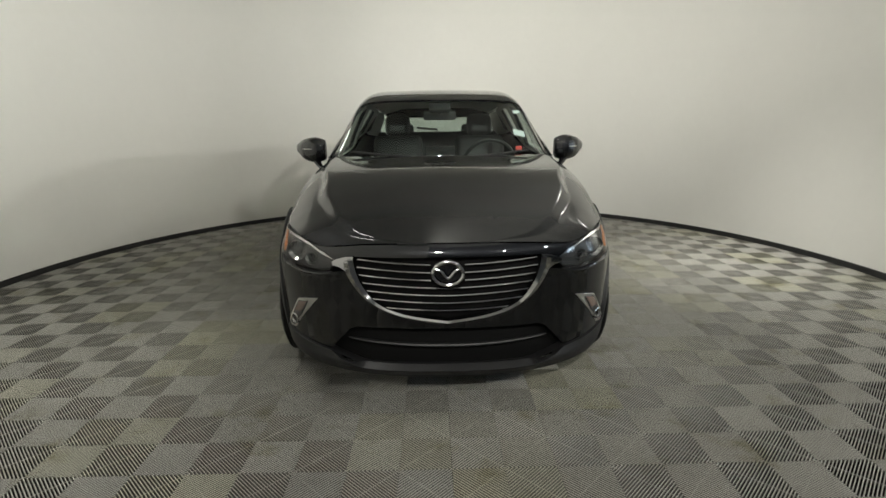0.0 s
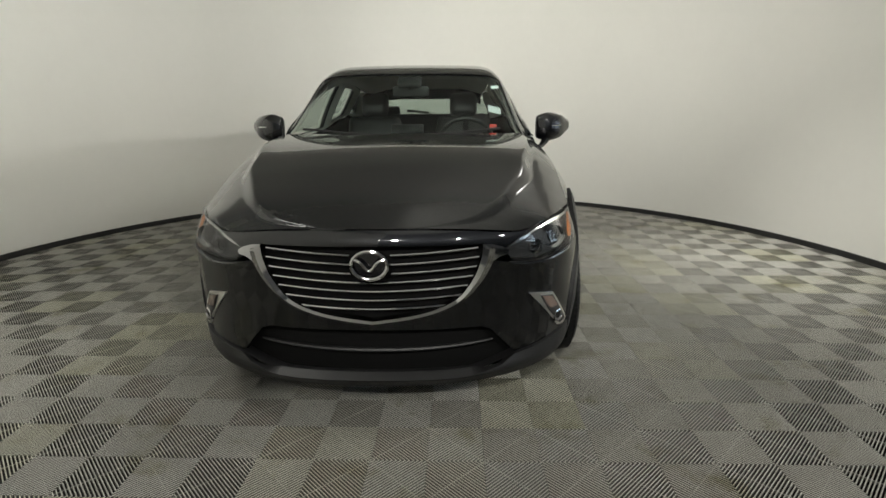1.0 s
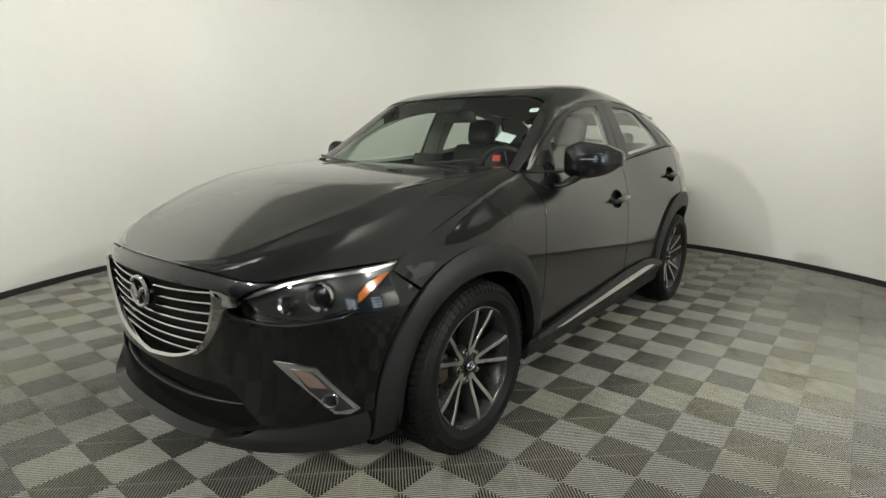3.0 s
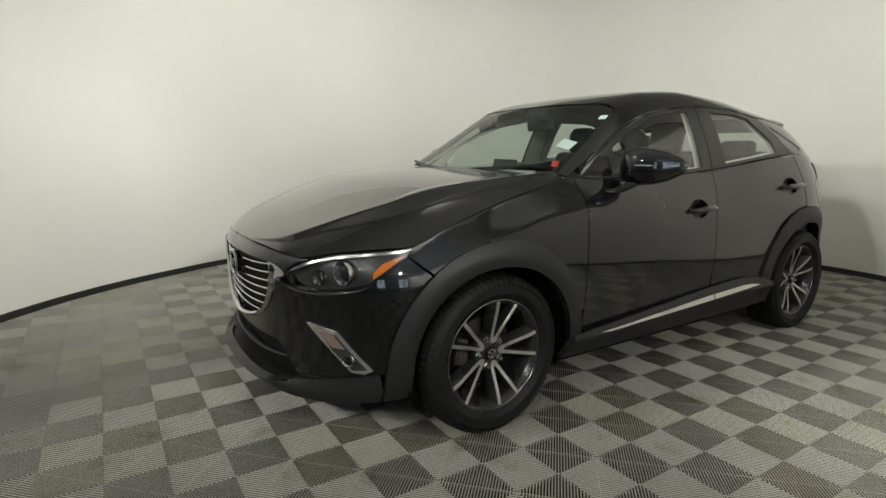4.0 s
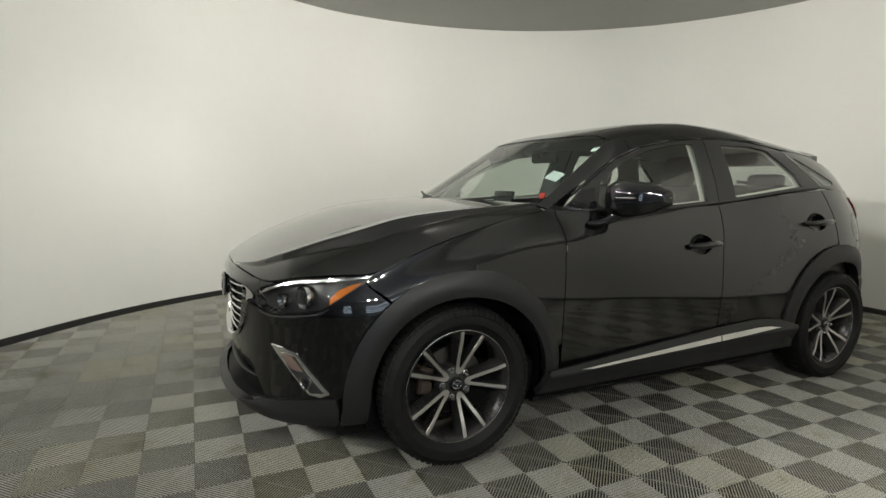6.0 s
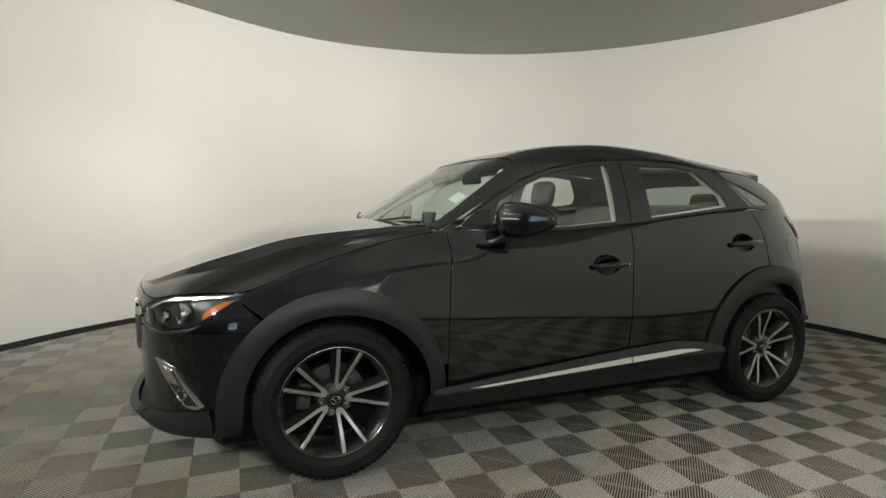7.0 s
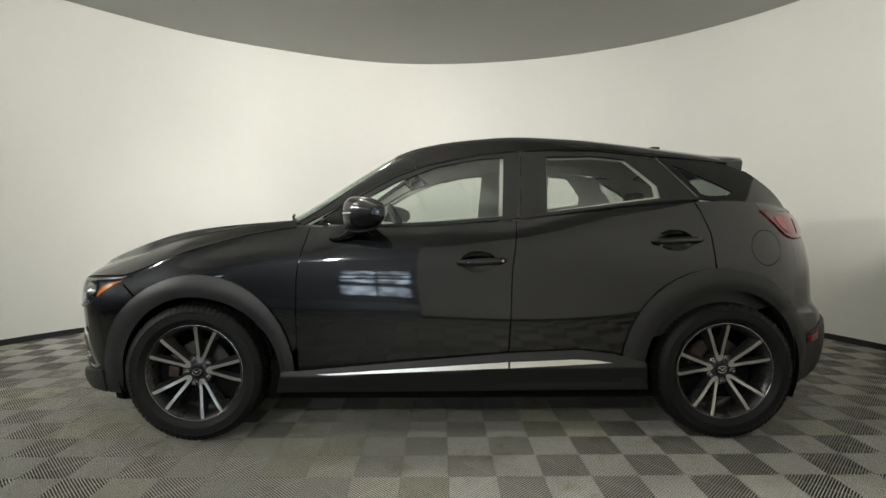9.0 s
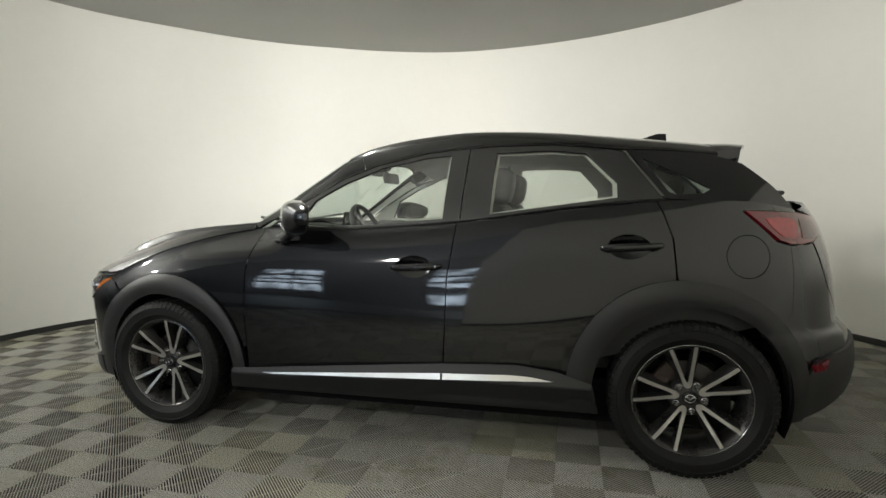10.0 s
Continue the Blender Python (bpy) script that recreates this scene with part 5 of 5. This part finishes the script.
tube_bm([(0, 0.97, 1.335), (0, 0.93, 1.395)], 0.012, 8, rv)
part("rear_view_mirror", rv, M_CABIN, car, "black rear-view mirror")
part("sensor_cover", box_bm(0.15, 0.10, 0.035, pose(0, 0.92, 1.375, 30), 0.012), M_CABIN, car)
part("cabin_floor", box_bm(1.3, 2.2, 0.05, pose(0, 1.6, 0.42)), M_CABIN, car)
part("cargo_cover", box_bm(1.15, 0.42, 0.02, pose(0, 2.80, 1.08)), M_CABIN, car)
sticker = part("sticker", slab_bm([(-0.04, -0.035), (0.04, -0.035), (0.04, 0.035), (-0.04, 0.035)], 0, 0.002), M_WHITE)
sticker.matrix_local = pose(0.524, 0.668, 1.199, 33, 0, 0) @ pose(0, 0, 0, 0, 16, 0)
tagged(sticker, "white paper sticker inside the car's windscreen", "sticker")
tagged(part("toll_tag", box_bm(0.05, 0.004, 0.03, pose(0.540, 0.905, 1.340, -50), 0.001), M_WHITE), "small white plastic tag at the windscreen's upper edge", "tag")
tagged(part("key_tag", box_bm(0.042, 0.010, 0.030, pose(0.515, 0.605, 1.103, -20), 0.003), M_REDTAG), "small red tag low behind the windscreen", "tag")
# cowl and wipers
cowl = bmesh.new()
rows = []
for x in np.linspace(-0.66, 0.66, 25):
    t = abs(x) / 0.66
    y0 = 0.285 + 0.16 * t * t
    rows.append([cowl.verts.new((x, y0, hood_z(y0) - 0.03 - 0.03 * t * t)), cowl.verts.new((x, y0 + 0.10, 1.040 - 0.01 * t)), cowl.verts.new((x, y0 + 0.16, 1.045))])
for a, b in zip(rows, rows[1:]):
    for k in range(2):
        cowl.faces.new((a[k], a[k + 1], b[k + 1], b[k]))
part("cowl", cowl, M_TRIM, car, "black cowl below the windscreen")
for x0, x1 in ((-0.56, 0.02), (-0.02, 0.54)):
    pts = []
    for k in range(13):
        t = k / 12
        x = x0 + (x1 - x0) * t
        y = 0.320 + 0.34 * x * x
        p = Vector(top(min(0.93, abs(x) / rail_x(y)), y))
        pts.append((x, p.y - 0.006, p.z + 0.010))
    w = tube_bm(pts, 0.007, 6)
    tube_bm([(x1 - 0.01, 0.295 + 0.25 * x1 * x1, 1.045), (x1 - 0.12, 0.312 + 0.2 * x1 * x1, 1.066), pts[6]], 0.009, 6, w)
    part("wiper", w, M_TRIM, car, "black wiper")
fin = bmesh.new()
for x, y, z in ((-0.018, 2.44, 1.500), (0.018, 2.44, 1.500), (0.018, 2.58, 1.483), (-0.018, 2.58, 1.483), (0, 2.535, 1.533), (0, 2.58, 1.531), (0, 2.46, 1.512)):
    fin.verts.new((x, y, z))
bmesh.ops.convex_hull(fin, input=fin.verts)
part("antenna_fin", fin, M_PAINT, car, "small black antenna fin")
part("rear_wiper", tube_bm([(0.0, 3.10, 1.165), (0.0, 3.16, 1.20), (-0.22, 3.07, 1.22)], 0.012, 8), M_TRIM, car)

# ---- ribbed floor tiles, each four squares of slanting ribs ----
def tile_mesh():
    s, pitch, wide, deep = 0.1985, 0.0108, 0.0043, 0.014
    verts, faces, kinds = [], [], []

    def clip_poly(poly, x0, y0):
        for ax, v, less in ((0, x0, False), (0, x0 + s, True), (1, y0, False), (1, y0 + s, True)):
            poly = clip_half(poly, ax, v, less)
            if len(poly) < 3:
                return []
        return poly

    def bar(poly, z, inner):
        b = len(verts)
        n = len(poly)
        verts.extend((p[0], p[1], z) for p in inner)
        verts.extend((p[0], p[1], z - 0.0016) for p in poly)
        verts.extend((p[0], p[1], -deep) for p in poly)
        faces.append(list(range(b, b + n)))
        # Tops and chamfers keep the tile colour; sides take the shaded one.
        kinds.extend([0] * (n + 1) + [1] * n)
        for ring in (0, n):
            for i in range(n):
                faces.append([b + ring + i, b + ring + n + i, b + ring + n + (i + 1) % n, b + ring + (i + 1) % n])
    def foot(p, x0, y0, sign):
        """The point of a rib's axis nearest to p."""
        k = ((p[0] - x0) + sign * (p[1] - y0)) / 2
        return (x0 + k, y0 + sign * k)
    r = math.sqrt(0.5)
    for qx in (0, 1):
        for qy in (0, 1):
            x0, y0 = qx * 0.2 + 0.00075, qy * 0.2 + 0.00075
            cx, cy = x0 + s / 2, y0 + s / 2
            sign = 1 if (qx + qy) % 2 == 0 else -1
            for k in range(-14, 15):
                off = k * pitch
                # rib along (1, sign), set off across it
                ox, oy = -sign * r * off, r * off
                w = wide / 2
                poly = []
                for al, ac in ((-0.3, -w), (0.3, -w), (0.3, w), (-0.3, w)):
                    poly.append((cx + ox + r * al - sign * r * ac, cy + oy + sign * r * al + r * ac))
                poly = clip_poly(poly, x0, y0)
                if poly:
                    a = sum(poly[i][0] * poly[(i + 1) % len(poly)][1] - poly[(i + 1) % len(poly)][0] * poly[i][1] for i in range(len(poly)))
                    inner = [((p[0] + foot(p, cx + ox, cy + oy, sign)[0]) / 2, (p[1] + foot(p, cx + ox, cy + oy, sign)[1]) / 2) for p in poly]
                    bar(poly if a > 0 else poly[::-1], 0.0, inner if a > 0 else inner[::-1])
            w = 0.0014
            poly = [(cx + r * al + sign * r * ac, cy - sign * r * al + r * ac) for al, ac in ((-0.3, -w), (0.3, -w), (0.3, w), (-0.3, w))]
            poly = clip_poly(poly, x0, y0)
            a = sum(poly[i][0] * poly[(i + 1) % len(poly)][1] - poly[(i + 1) % len(poly)][0] * poly[i][1] for i in range(len(poly)))
            inner = [((p[0] + foot(p, cx, cy, -sign)[0]) / 2, (p[1] + foot(p, cx, cy, -sign)[1]) / 2) for p in poly]
            bar(poly if a > 0 else poly[::-1], -0.0030, inner if a > 0 else inner[::-1])
    me = bpy.data.meshes.new("floor_tile")
    me.from_pydata(verts, [], faces)
    me.materials.append(M_TILE)
    me.materials.append(M_RIB_SHADE)
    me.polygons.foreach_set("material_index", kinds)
    me.update()
    return me


TILE = tile_mesh()
GX, GY = 0.0, 0.02
# The sheet below the ribs is coloured as the shade in their gaps.
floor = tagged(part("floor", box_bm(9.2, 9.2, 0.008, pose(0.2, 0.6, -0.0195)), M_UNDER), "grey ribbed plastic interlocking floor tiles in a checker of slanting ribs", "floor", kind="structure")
for i in range(-11, 12):
    for j in range(-12, 13):
        x, y = GX + i * 0.4, GY + j * 0.4
        dx, dy = x + 0.2 - CX, y + 0.2 - CY
        far = math.hypot(dx / (RX + 0.22), dy / (RY + 0.22))
        if far < 1.0 or (dx > -0.6 and dy < 1.2 and math.hypot(dx, dy) < 4.7):
            t = new("floor_tile", TILE)
            t.location = (x, y, 0)
            t.parent = floor
